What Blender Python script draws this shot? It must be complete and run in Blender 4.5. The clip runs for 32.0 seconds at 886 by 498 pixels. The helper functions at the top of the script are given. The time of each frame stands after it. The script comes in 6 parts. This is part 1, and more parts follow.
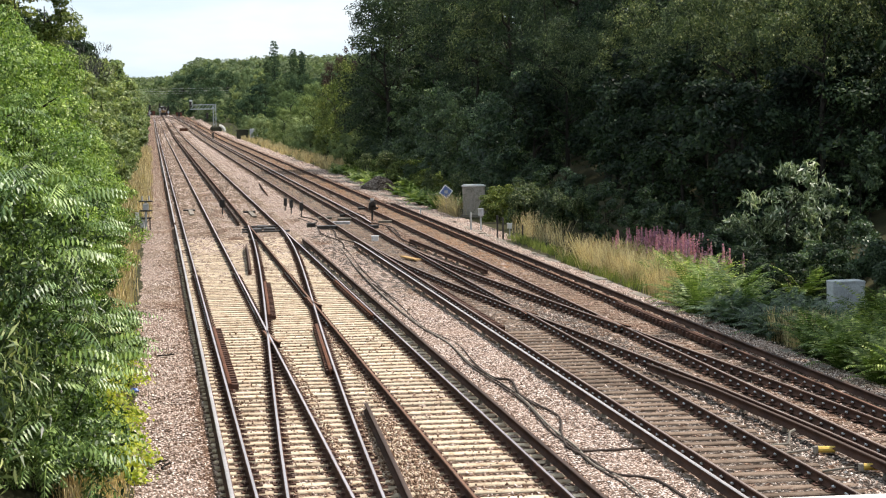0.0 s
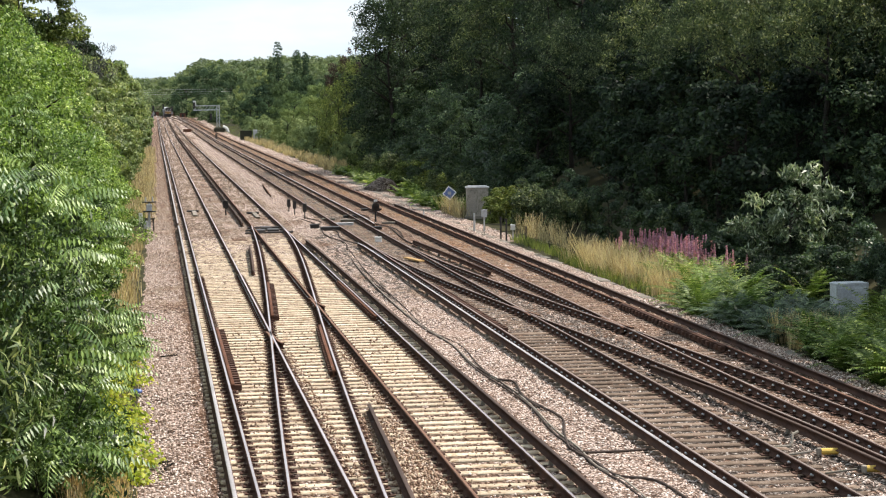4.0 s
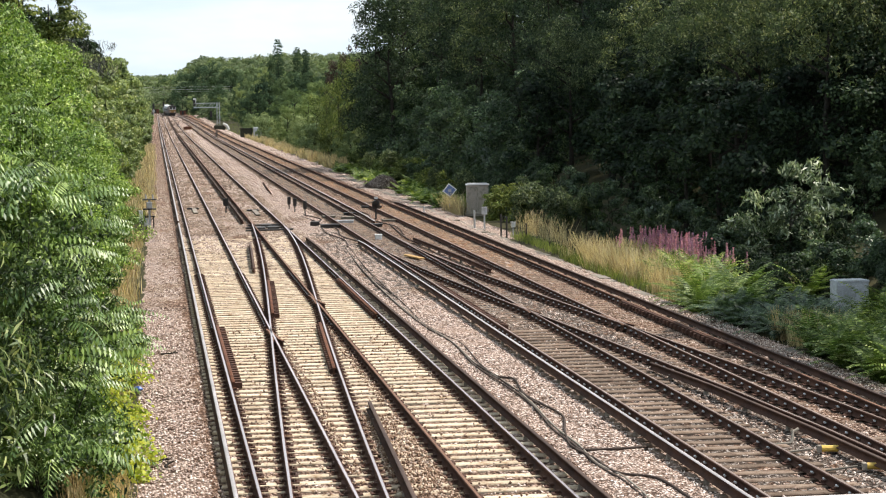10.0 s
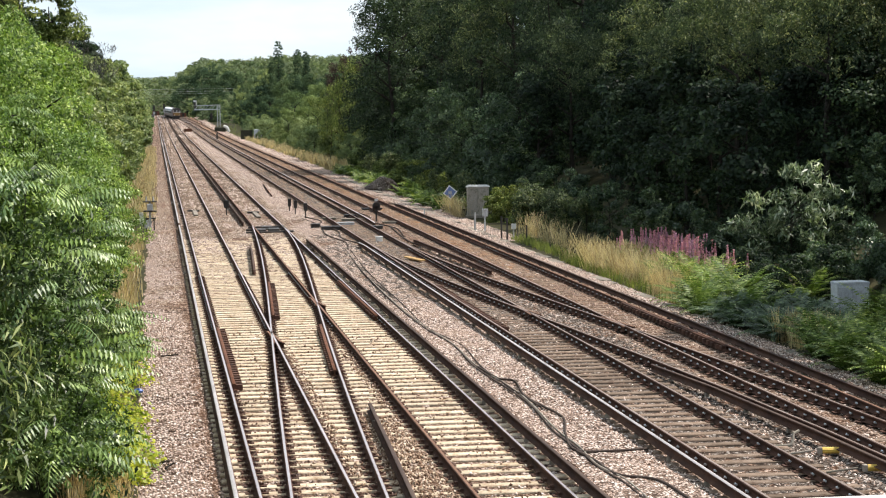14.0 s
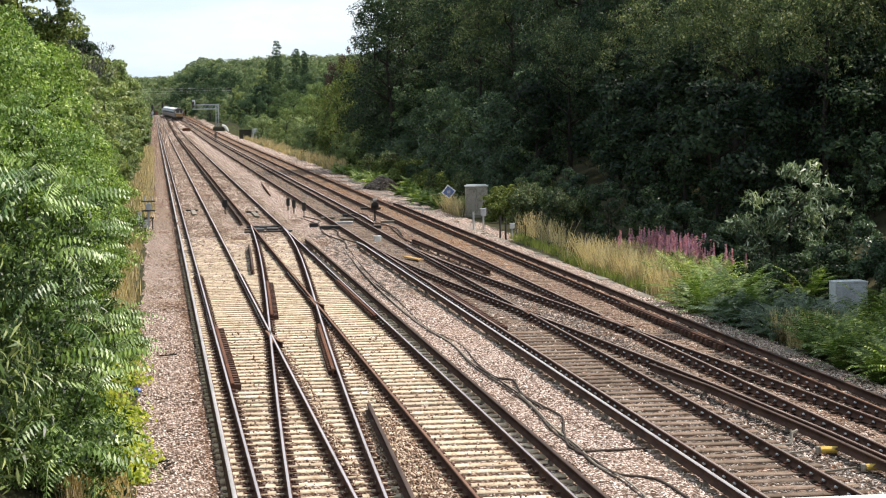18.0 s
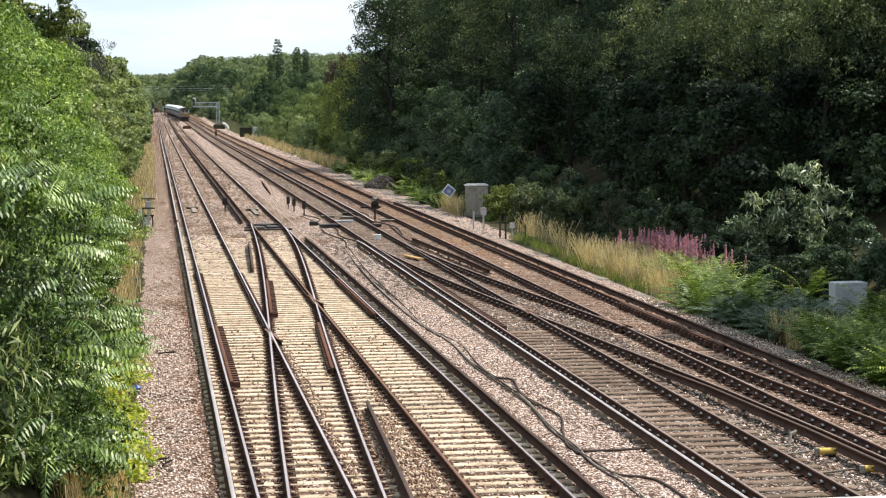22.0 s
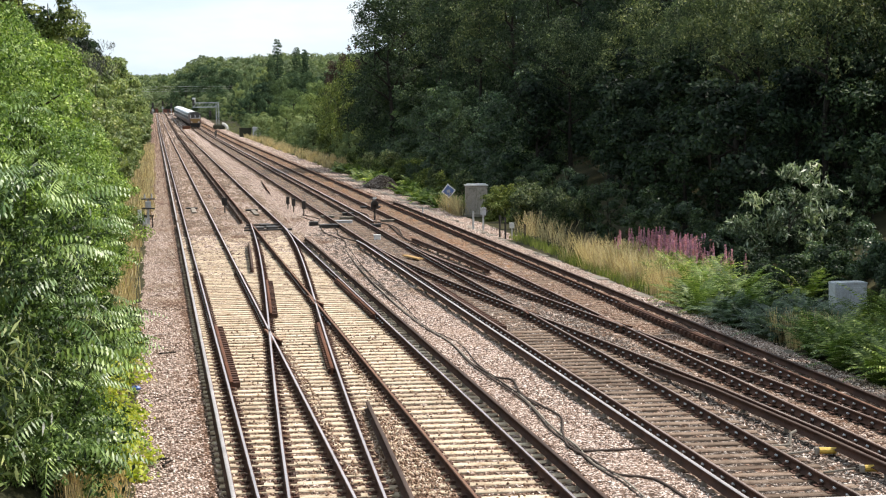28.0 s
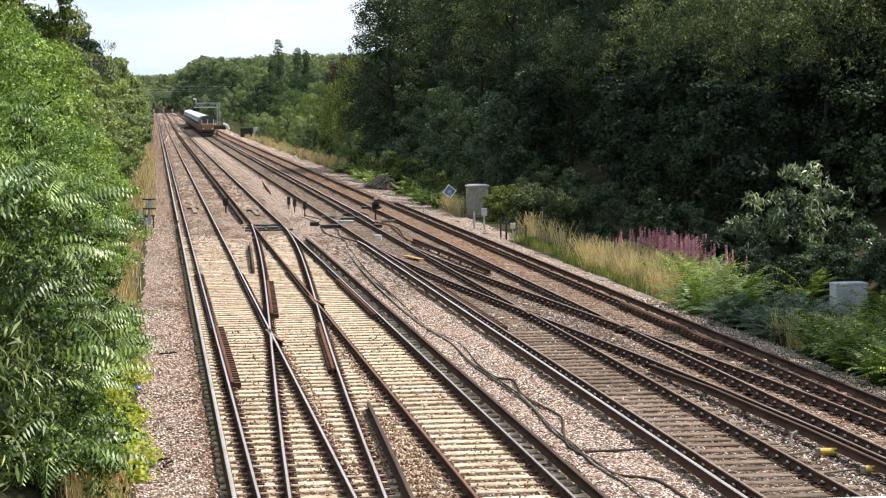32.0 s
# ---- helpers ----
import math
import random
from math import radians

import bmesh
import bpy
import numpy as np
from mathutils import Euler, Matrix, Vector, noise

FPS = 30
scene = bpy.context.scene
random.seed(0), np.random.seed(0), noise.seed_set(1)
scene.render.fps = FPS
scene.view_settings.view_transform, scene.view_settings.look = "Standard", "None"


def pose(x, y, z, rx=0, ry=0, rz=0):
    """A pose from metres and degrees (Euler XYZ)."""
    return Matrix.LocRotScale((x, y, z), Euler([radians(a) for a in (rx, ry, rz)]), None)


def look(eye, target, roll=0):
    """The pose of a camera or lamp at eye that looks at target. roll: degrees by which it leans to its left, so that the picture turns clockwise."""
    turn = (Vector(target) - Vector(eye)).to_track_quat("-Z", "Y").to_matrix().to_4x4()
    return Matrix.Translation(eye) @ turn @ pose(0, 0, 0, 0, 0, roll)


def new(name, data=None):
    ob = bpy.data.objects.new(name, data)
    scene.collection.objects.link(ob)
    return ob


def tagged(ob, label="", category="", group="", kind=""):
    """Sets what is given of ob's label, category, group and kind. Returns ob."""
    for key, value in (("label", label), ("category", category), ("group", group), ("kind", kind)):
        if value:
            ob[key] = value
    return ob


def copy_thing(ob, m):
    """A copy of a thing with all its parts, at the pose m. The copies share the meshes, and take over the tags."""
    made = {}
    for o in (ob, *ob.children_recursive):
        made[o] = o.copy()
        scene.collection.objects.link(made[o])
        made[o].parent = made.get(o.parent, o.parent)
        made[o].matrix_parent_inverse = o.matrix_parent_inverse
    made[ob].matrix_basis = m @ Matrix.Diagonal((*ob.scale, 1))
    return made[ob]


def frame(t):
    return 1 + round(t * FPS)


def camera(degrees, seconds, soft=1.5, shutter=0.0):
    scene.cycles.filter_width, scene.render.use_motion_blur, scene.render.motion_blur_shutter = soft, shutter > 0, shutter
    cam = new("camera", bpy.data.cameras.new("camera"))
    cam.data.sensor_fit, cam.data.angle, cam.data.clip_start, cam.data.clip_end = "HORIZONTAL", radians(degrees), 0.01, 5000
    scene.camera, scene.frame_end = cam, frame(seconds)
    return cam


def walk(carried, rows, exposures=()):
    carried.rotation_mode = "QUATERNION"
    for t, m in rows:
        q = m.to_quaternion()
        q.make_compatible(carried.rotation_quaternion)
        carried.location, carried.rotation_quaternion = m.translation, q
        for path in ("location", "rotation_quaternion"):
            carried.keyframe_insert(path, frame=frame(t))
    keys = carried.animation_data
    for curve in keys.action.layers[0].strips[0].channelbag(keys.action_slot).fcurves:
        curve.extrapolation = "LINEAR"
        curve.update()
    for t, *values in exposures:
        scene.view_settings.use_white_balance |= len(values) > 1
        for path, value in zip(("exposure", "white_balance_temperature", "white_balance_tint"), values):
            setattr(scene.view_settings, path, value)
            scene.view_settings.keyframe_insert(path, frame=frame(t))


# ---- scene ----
# ---------------------------------------------------------------- camera
EYE = (0.0, 0.0, 6.203)


def aim(pitch, yaw, roll):
    """A look from the bridge: degrees down, degrees to the right of the line, degrees of lean."""
    p, y = radians(pitch), radians(yaw)
    way = Vector((math.sin(y) * math.cos(p), math.cos(y) * math.cos(p), -math.sin(p)))
    return look(EYE, Vector(EYE) + 100 * way, -roll)


cam = camera(23.53, 32.0, soft=1.18)
# seconds, pitch, yaw, lean
AIMS = [
    (0.0, 3.946, 7.761, 0.860), (0.5, 3.932, 7.797, 0.876), (1.0, 3.922, 7.715, 0.830), (1.5, 3.914, 7.695, 0.828),
    (2.0, 3.910, 7.682, 0.803), (2.5, 3.920, 7.690, 0.816), (3.0, 3.917, 7.680, 0.853), (3.5, 3.908, 7.676, 0.797),
    (5.5, 3.932, 7.669, 0.755), (6.0, 3.931, 7.660, 0.806), (6.5, 3.931, 7.650, 0.774), (7.0, 3.932, 7.647, 0.761),
    (7.5, 3.942, 7.652, 0.830), (8.0, 3.933, 7.657, 0.804), (8.5, 3.933, 7.666, 0.770), (9.0, 3.955, 7.669, 0.754),
    (9.5, 3.979, 7.669, 0.753), (10.0, 3.981, 7.664, 0.798), (10.5, 3.963, 7.669, 0.821), (11.0, 3.947, 7.670, 0.830),
    (11.5, 3.936, 7.667, 0.814), (12.0, 3.935, 7.666, 0.808), (12.5, 3.932, 7.648, 0.786), (13.0, 3.931, 7.648, 0.778),
    (13.5, 3.927, 7.653, 0.825), (14.0, 3.928, 7.652, 0.826), (14.5, 3.924, 7.654, 0.848), (16.5, 3.924, 7.664, 0.853),
    (17.0, 3.931, 7.665, 0.805), (17.5, 3.933, 7.659, 0.822), (18.0, 3.943, 7.691, 0.833), (18.5, 3.935, 7.694, 0.802),
    (19.0, 3.940, 7.694, 0.723), (19.5, 3.954, 7.709, 0.699), (20.0, 3.968, 7.701, 0.601), (20.5, 3.974, 7.689, 0.620),
    (21.0, 3.980, 7.692, 0.592), (21.5, 3.975, 7.698, 0.537), (22.0, 3.967, 7.695, 0.509), (22.5, 3.964, 7.697, 0.521),
    (23.0, 3.967, 7.698, 0.520), (23.5, 3.969, 7.694, 0.513), (24.0, 3.963, 7.697, 0.523), (24.5, 3.963, 7.699, 0.535),
    (25.0, 3.964, 7.700, 0.548), (25.5, 3.965, 7.701, 0.550), (27.5, 3.966, 7.701, 0.566), (28.0, 3.966, 7.701, 0.566),
    (28.5, 3.966, 7.701, 0.566), (29.0, 3.965, 7.701, 0.578), (29.5, 3.966, 7.701, 0.566), (30.0, 3.964, 7.700, 0.548),
    (30.5, 3.953, 7.694, 0.692), (31.0, 3.947, 7.669, 0.577), (31.5, 3.934, 7.674, 0.558), (32.0, 3.955, 7.677, 0.529),
]
walk(cam, [(t, aim(p, y, r)) for t, p, y, r in AIMS], [(0, 0.5, 6450, 15), (32, 0.5, 6450, 15)])

# ---------------------------------------------------------------- light
SUN_EL, SUN_AZ = 58.0, 84.0      # degrees up, degrees to the right of the line's direction
world = bpy.data.worlds.new("sky")
scene.world = world
world.use_nodes = True
wn, wl = world.node_tree.nodes, world.node_tree.links
wn.clear()
w_out = wn.new("ShaderNodeOutputWorld")
w_bg = wn.new("ShaderNodeBackground")
w_sky = wn.new("ShaderNodeTexSky")
w_sky.sky_type = 'NISHITA'
w_sky.sun_disc = False
w_sky.sun_elevation, w_sky.sun_rotation = radians(SUN_EL), radians(SUN_AZ)
w_sky.air_density, w_sky.dust_density, w_sky.ozone_density = 1.0, 0.6, 1.5
w_tc = wn.new("ShaderNodeTexCoord")
w_map = wn.new("ShaderNodeMapping")
w_map.inputs["Scale"].default_value = (1.0, 1.0, 4.0)
w_map.inputs["Location"].default_value = (0.3, 0.1, 0.15)
w_noise = wn.new("ShaderNodeTexNoise")
w_noise.inputs["Scale"].default_value = 8.0
w_noise.inputs["Detail"].default_value = 7.0
w_ramp = wn.new("ShaderNodeValToRGB")
w_ramp.color_ramp.elements[0].position, w_ramp.color_ramp.elements[1].position = 0.36, 0.62
w_ramp.color_ramp.elements[0].color, w_ramp.color_ramp.elements[1].color = (0.66, 0.82, 0.94, 1), (0.94, 1.0, 1.0, 1)
w_gain = wn.new("ShaderNodeMixRGB")
w_gain.blend_type = 'MULTIPLY'
w_gain.inputs[0].default_value = 1.0
w_gain.inputs[2].default_value = (9.2, 9.7, 9.9, 1)
w_mix = wn.new("ShaderNodeMixRGB")
w_mix.inputs[0].default_value = 0.85
wl.new(w_tc.outputs["Generated"], w_map.inputs["Vector"])
wl.new(w_map.outputs[0], w_noise.inputs["Vector"])
wl.new(w_noise.outputs[0], w_ramp.inputs[0])
wl.new(w_ramp.outputs[0], w_gain.inputs[1])
wl.new(w_gain.outputs[0], w_mix.inputs[2])
wl.new(w_sky.outputs[0], w_mix.inputs[1])
wl.new(w_mix.outputs[0], w_bg.inputs[0])
w_bg.inputs[1].default_value = 0.085
wl.new(w_bg.outputs[0], w_out.inputs[0])

sun_data = bpy.data.lights.new("sun", 'SUN')
sun_data.energy, sun_data.angle, sun_data.color = 4.95, radians(0.53), (1.0, 0.94, 0.84)
sun = new("sun", sun_data)
e, a = radians(SUN_EL), radians(SUN_AZ)
sun.matrix_world = look((60 * math.sin(a), 60 * math.cos(a) + 80, 90),
                        Vector((60 * math.sin(a), 60 * math.cos(a) + 80, 90))
                        - Vector((math.sin(a) * math.cos(e), math.cos(a) * math.cos(e), math.sin(e))))

# ---------------------------------------------------------------- materials


def new_mat(name):
    m = bpy.data.materials.new(name)
    m.use_nodes = True
    n, l = m.node_tree.nodes, m.node_tree.links
    return m, n, l, n["Principled BSDF"]


def noise_node(n, l, vec, scale, detail=4.0, rough=0.6):
    t = n.new("ShaderNodeTexNoise")
    t.inputs["Scale"].default_value, t.inputs["Detail"].default_value = scale, detail
    t.inputs["Roughness"].default_value = rough
    l.new(vec, t.inputs["Vector"])
    return t.outputs[0]


def ramp_node(n, l, fac, stops):
    r = n.new("ShaderNodeValToRGB")
    while len(r.color_ramp.elements) < len(stops):
        r.color_ramp.elements.new(0.5)
    for el, (pos, col) in zip(r.color_ramp.elements, stops):
        el.position, el.color = pos, (*col, 1)
    l.new(fac, r.inputs[0])
    return r.outputs[0]


def mix_node(n, l, fac, c1, c2, kind='MIX'):
    m = n.new("ShaderNodeMixRGB")
    m.blend_type = kind
    for sock, v in ((m.inputs[0], fac), (m.inputs[1], c1), (m.inputs[2], c2)):
        if isinstance(v, (int, float)):
            sock.default_value = v
        elif isinstance(v, tuple):
            sock.default_value = (*v, 1)
        else:
            l.new(v, sock)
    return m.outputs[0]


def coords(n, l, spread=True):
    """Object space in metres, shifted from object to object."""
    tc = n.new("ShaderNodeTexCoord")
    if not spread:
        return tc.outputs["Object"]
    oi = n.new("ShaderNodeObjectInfo")
    add = n.new("ShaderNodeVectorMath")
    add.operation = 'MULTIPLY_ADD'
    add.inputs[1].default_value = (1, 1, 1)
    comb = n.new("ShaderNodeCombineXYZ")
    mul = n.new("ShaderNodeMath")
    mul.operation = 'MULTIPLY'
    mul.inputs[1].default_value = 71.0
    l.new(oi.outputs["Random"], mul.inputs[0])
    l.new(mul.outputs[0], comb.inputs[0])
    l.new(mul.outputs[0], comb.inputs[1])
    l.new(tc.outputs["Object"], add.inputs[0])
    l.new(comb.outputs[0], add.inputs[2])
    return add.outputs[0]


def bump_node(n, l, height, strength, dist, b):
    bp = n.new("ShaderNodeBump")
    bp.inputs["Strength"].default_value, bp.inputs["Distance"].default_value = strength, dist
    l.new(height, bp.inputs["Height"])
    l.new(bp.outputs[0], b.inputs["Normal"])


def surface(name, c1, c2, scale=3.0, fine=40.0, rough=0.8, metal=0.0, bump=0.3, dist=0.01, dirt=None, vary=0.15):
    """A worn surface: two tones in large and small patches, a lighter or darker shade from piece to piece."""
    m, n, l, b = new_mat(name)
    v = coords(n, l)
    big, small = noise_node(n, l, v, scale), noise_node(n, l, v, fine, 3.0)
    col = mix_node(n, l, ramp_node(n, l, big, [(0.35, (0, 0, 0)), (0.65, (1, 1, 1))]), c1, c2)
    col = mix_node(n, l, 0.55, col, ramp_node(n, l, small, [(0.3, (0.35, 0.35, 0.35)), (0.7, (0.75, 0.75, 0.75))]), 'OVERLAY')
    if dirt:
        spots = ramp_node(n, l, noise_node(n, l, v, scale * 2.7, 6.0, 0.7), [(0.52, (0, 0, 0)), (0.66, (1, 1, 1))])
        col = mix_node(n, l, spots, col, dirt)
    oi = n.new("ShaderNodeObjectInfo")
    shade = ramp_node(n, l, oi.outputs["Random"], [(0, (1 - vary,) * 3), (1, (1 + vary * 0.3,) * 3)])
    col = mix_node(n, l, 1.0, col, shade, 'MULTIPLY')
    l.new(col, b.inputs["Base Color"])
    b.inputs["Roughness"].default_value, b.inputs["Metallic"].default_value = rough, metal
    b.inputs["Specular IOR Level"].default_value = 0.5 if rough < 0.7 else 0.1
    bump_node(n, l, small, bump, dist, b)
    return m


def stone_mat(name, tones, cell=18.0, patch=0.35, stain=(0.2, 0.12, 0.08), bump=1.0):
    """Crushed stone: a tone for each stone, dark gaps, wide patches of rust and dust."""
    m, n, l, b = new_mat(name)
    v = n.new("ShaderNodeTexCoord").outputs["Object"]
    wob = mix_node(n, l, 0.06, v, noise_node(n, l, v, 9.0), 'ADD')
    vo = n.new("ShaderNodeTexVoronoi")
    vo.inputs["Scale"].default_value = cell
    l.new(wob, vo.inputs["Vector"])
    sep = n.new("ShaderNodeSeparateColor")
    l.new(vo.outputs["Color"], sep.inputs[0])
    col = ramp_node(n, l, sep.outputs[0], tones)
    gaps = ramp_node(n, l, vo.outputs["Distance"], [(0.0, (1, 1, 1)), (0.38, (0.85, 0.85, 0.85)), (0.62, (0.12, 0.1, 0.09))])
    col = mix_node(n, l, 1.0, col, gaps, 'MULTIPLY')
    wide = ramp_node(n, l, noise_node(n, l, v, patch, 5.0, 0.65), [(0.42, (0, 0, 0)), (0.7, (0.6, 0.6, 0.6))])
    col = mix_node(n, l, wide, col, mix_node(n, l, 0.6, col, stain))
    l.new(col, b.inputs["Base Color"])
    b.inputs["Roughness"].default_value = 0.95
    b.inputs["Specular IOR Level"].default_value = 0.08
    inv = n.new("ShaderNodeMath")
    inv.operation = 'MULTIPLY_ADD'
    inv.inputs[1].default_value, inv.inputs[2].default_value = -1.0, 1.0
    l.new(vo.outputs["Distance"], inv.inputs[0])
    bump_node(n, l, inv.outputs[0], bump, 0.05, b)
    return m


def leaf_mat(name, dark, light, gloss=0.45, glow=0.3, tip=None, sheen=0.5, wide=0.6, low=0.65):
    """Foliage: each leaf its own green, light passing through, a waxy sheen."""
    m, n, l, b = new_mat(name)
    geo = n.new("ShaderNodeNewGeometry")
    oi = n.new("ShaderNodeObjectInfo")
    v = n.new("ShaderNodeTexCoord").outputs["Object"]
    patch = noise_node(n, l, v, wide, 3.0)
    # tip: a few leaves coloured pale, painted stand-ins for glints
    stops = [(0.0, dark), (0.75, light)] + ([(0.97, tip)] if tip else [])
    col = ramp_node(n, l, geo.outputs["Random Per Island"], stops)
    col = mix_node(n, l, 1.0, col, ramp_node(n, l, patch, [(0.34, (low, low * 1.06, low * 1.06)), (0.66, (1.85 - low, 1.8 - low, 1.65 - low))]), 'MULTIPLY')
    col = mix_node(n, l, 1.0, col, ramp_node(n, l, oi.outputs["Random"], [(0, (0.64, 0.7, 0.76)), (1, (1.2, 1.12, 0.98))]), 'MULTIPLY')
    l.new(col, b.inputs["Base Color"])
    b.inputs["Roughness"].default_value = gloss
    b.inputs["Specular IOR Level"].default_value = sheen
    tr = n.new("ShaderNodeBsdfTranslucent")
    l.new(mix_node(n, l, 1.0, col, (1.2, 1.25, 0.85), 'MULTIPLY'), tr.inputs["Color"])
    ms = n.new("ShaderNodeMixShader")
    ms.inputs[0].default_value = glow
    l.new(b.outputs[0], ms.inputs[1])
    l.new(tr.outputs[0], ms.inputs[2])
    l.new(ms.outputs[0], n["Material Output"].inputs["Surface"])
    return m


BALLAST = stone_mat("pink_granite_ballast", [(0.0, (0.11, 0.07, 0.05)), (0.26, (0.38, 0.27, 0.21)), (0.58, (0.68, 0.53, 0.44)), (0.85, (0.88, 0.75, 0.66)), (1.0, (0.95, 0.86, 0.79))], 17.0, stain=(0.42, 0.3, 0.23))
BALLAST_RUST = stone_mat("orange_rusted_ballast", [(0.0, (0.13, 0.07, 0.04)), (0.45, (0.33, 0.19, 0.11)), (0.8, (0.52, 0.34, 0.22)), (1.0, (0.66, 0.5, 0.38))], 15.0, stain=(0.3, 0.14, 0.06))
BALLAST_OILY = stone_mat("oily_ballast", [(0.0, (0.05, 0.035, 0.028)), (0.5, (0.12, 0.085, 0.065)), (1.0, (0.24, 0.18, 0.15))], 16.0, stain=(0.07, 0.04, 0.03))
BALLAST_GREY = stone_mat("grey_brown_ballast", [(0.0, (0.06, 0.047, 0.04)), (0.45, (0.18, 0.148, 0.125)), (0.8, (0.34, 0.29, 0.25)), (1.0, (0.6, 0.54, 0.48))], 15.0, stain=(0.13, 0.085, 0.055))
BALLAST_OLD = stone_mat("rusty_ballast", [(0.0, (0.1, 0.062, 0.045)), (0.45, (0.27, 0.175, 0.125)), (0.8, (0.47, 0.34, 0.26)), (1.0, (0.63, 0.49, 0.4))], 15.0, stain=(0.17, 0.09, 0.05))
BALLAST_MID = stone_mat("dusty_brown_ballast", [(0.0, (0.13, 0.085, 0.065)), (0.4, (0.42, 0.315, 0.24)), (0.75, (0.64, 0.52, 0.42)), (1.0, (0.82, 0.71, 0.61))], 15.0, stain=(0.24, 0.15, 0.09))
SOIL = surface("leaf_litter_soil", (0.024, 0.025, 0.012), (0.05, 0.045, 0.02), 0.5, 9.0, 0.95, bump=0.6, dist=0.05)
CONCRETE = surface("pale_sleeper", (0.61, 0.51, 0.375), (0.45, 0.355, 0.245), 2.0, 30.0, 0.9, dirt=(0.28, 0.18, 0.1), vary=0.3)
TIMBER = surface("weathered_timber_sleeper", (0.24, 0.18, 0.135), (0.15, 0.108, 0.078), 2.0, 45.0, 0.9, dirt=(0.1, 0.06, 0.04), vary=0.35)
RUST = surface("rail_rust", (0.1, 0.054, 0.038), (0.056, 0.032, 0.025), 1.5, 30.0, 0.85, vary=0.2)
RUST_MID = surface("check_rail_rust", (0.15, 0.068, 0.042), (0.09, 0.045, 0.03), 2.0, 30.0, 0.85, vary=0.15)
SHINE = surface("polished_rail_head", (0.82, 0.69, 0.65), (0.66, 0.54, 0.5), 0.4, 20.0, 0.36, 1.0, 0.02, 0.001)
DULL = surface("dull_rail_head", (0.3, 0.24, 0.2), (0.19, 0.13, 0.1), 0.4, 20.0, 0.5, 0.5, 0.05, 0.001)
BROWN_TOP = surface("rusted_rail_head", (0.23, 0.13, 0.085), (0.16, 0.09, 0.06), 0.4, 20.0, 0.7, 0.2, 0.05, 0.001)
COND_TOP = surface("conductor_rail_head", (0.45, 0.415, 0.4), (0.32, 0.29, 0.275), 0.4, 20.0, 0.5, 0.4, 0.05, 0.001)
COND_DARK = surface("dark_conductor_rail_head", (0.1, 0.07, 0.056), (0.065, 0.047, 0.04), 0.4, 20.0, 0.8, 0.0, 0.05, 0.001)
DARK_STEEL = surface("dark_steel", (0.05, 0.045, 0.042), (0.03, 0.027, 0.025), 2.0, 30.0, 0.6, 0.3, vary=0.1)
CASE_PAINT = surface("weathered_grey_paint", (0.5, 0.52, 0.54), (0.42, 0.44, 0.46), 1.5, 25.0, 0.6, dirt=(0.34, 0.34, 0.31), bump=0.05)
BEIGE_PAINT = surface("faded_beige_paint", (0.4, 0.36, 0.31), (0.33, 0.3, 0.255), 1.2, 18.0, 0.7, dirt=(0.22, 0.2, 0.15), bump=0.05)
GREY_PAINT = surface("grey_cabinet_paint", (0.52, 0.53, 0.55), (0.44, 0.45, 0.47), 1.5, 25.0, 0.55, dirt=(0.36, 0.35, 0.32), bump=0.05)
WHITE_PAINT = surface("white_paint", (0.78, 0.78, 0.76), (0.68, 0.68, 0.66), 2.0, 25.0, 0.5, bump=0.05)
GALV = surface("galvanised_steel", (0.5, 0.52, 0.53), (0.42, 0.44, 0.45), 3.0, 30.0, 0.5, 0.4, bump=0.05)
BLACK_RUBBER = surface("black_cable", (0.05, 0.038, 0.032), (0.08, 0.062, 0.052), 3.0, 40.0, 0.9, bump=0.05)
TROUGH = surface("concrete_trough", (0.27, 0.24, 0.2), (0.17, 0.15, 0.125), 1.5, 25.0, 0.9, dirt=(0.2, 0.19, 0.14), vary=0.25)
SIGN_BLUE = surface("faded_blue_enamel", (0.13, 0.2, 0.44), (0.17, 0.24, 0.46), 2.0, 20.0, 0.5, bump=0.02)
BLUE = surface("blue_enamel", (0.05, 0.12, 0.4), (0.06, 0.14, 0.44), 2.0, 20.0, 0.4, bump=0.02)
ORANGE_WOOD = surface("faded_orange_wood", (0.46, 0.3, 0.13), (0.34, 0.21, 0.09), 2.0, 20.0, 0.85, dirt=(0.2, 0.13, 0.08))
YELLOW = surface("yellow_paint", (0.62, 0.42, 0.08), (0.55, 0.35, 0.06), 2.0, 20.0, 0.45, bump=0.03)
BARK = surface("bark", (0.036, 0.032, 0.026), (0.024, 0.021, 0.018), 3.0, 20.0, 0.95, bump=0.8, dist=0.03)
LEAF_HEDGE = leaf_mat("hedge_leaf", (0.032, 0.08, 0.013), (0.25, 0.395, 0.07), 0.5, 0.3, (0.45, 0.56, 0.24), 0.35)
LEAF_OLIVE = leaf_mat("olive_hedge_leaf", (0.065, 0.1, 0.033), (0.235, 0.315, 0.115), 0.5, 0.36, (0.4, 0.45, 0.26), 0.35)
LEAF_TWIG = leaf_mat("purple_brown_twig", (0.025, 0.03, 0.022), (0.065, 0.065, 0.05), 0.6, 0.15)
LEAF_LONG = leaf_mat("long_narrow_leaf", (0.012, 0.03, 0.008), (0.1, 0.165, 0.04), 0.42, 0.24, (0.45, 0.52, 0.25), 0.4)
# Inner leaves are darkened in colour to act as shade inside the hedge.
LEAF_INNER_SHADE = leaf_mat("shaded_inner_leaf", (0.01, 0.027, 0.006), (0.07, 0.13, 0.025), 0.5, 0.25, (0.2, 0.3, 0.08), 0.3)
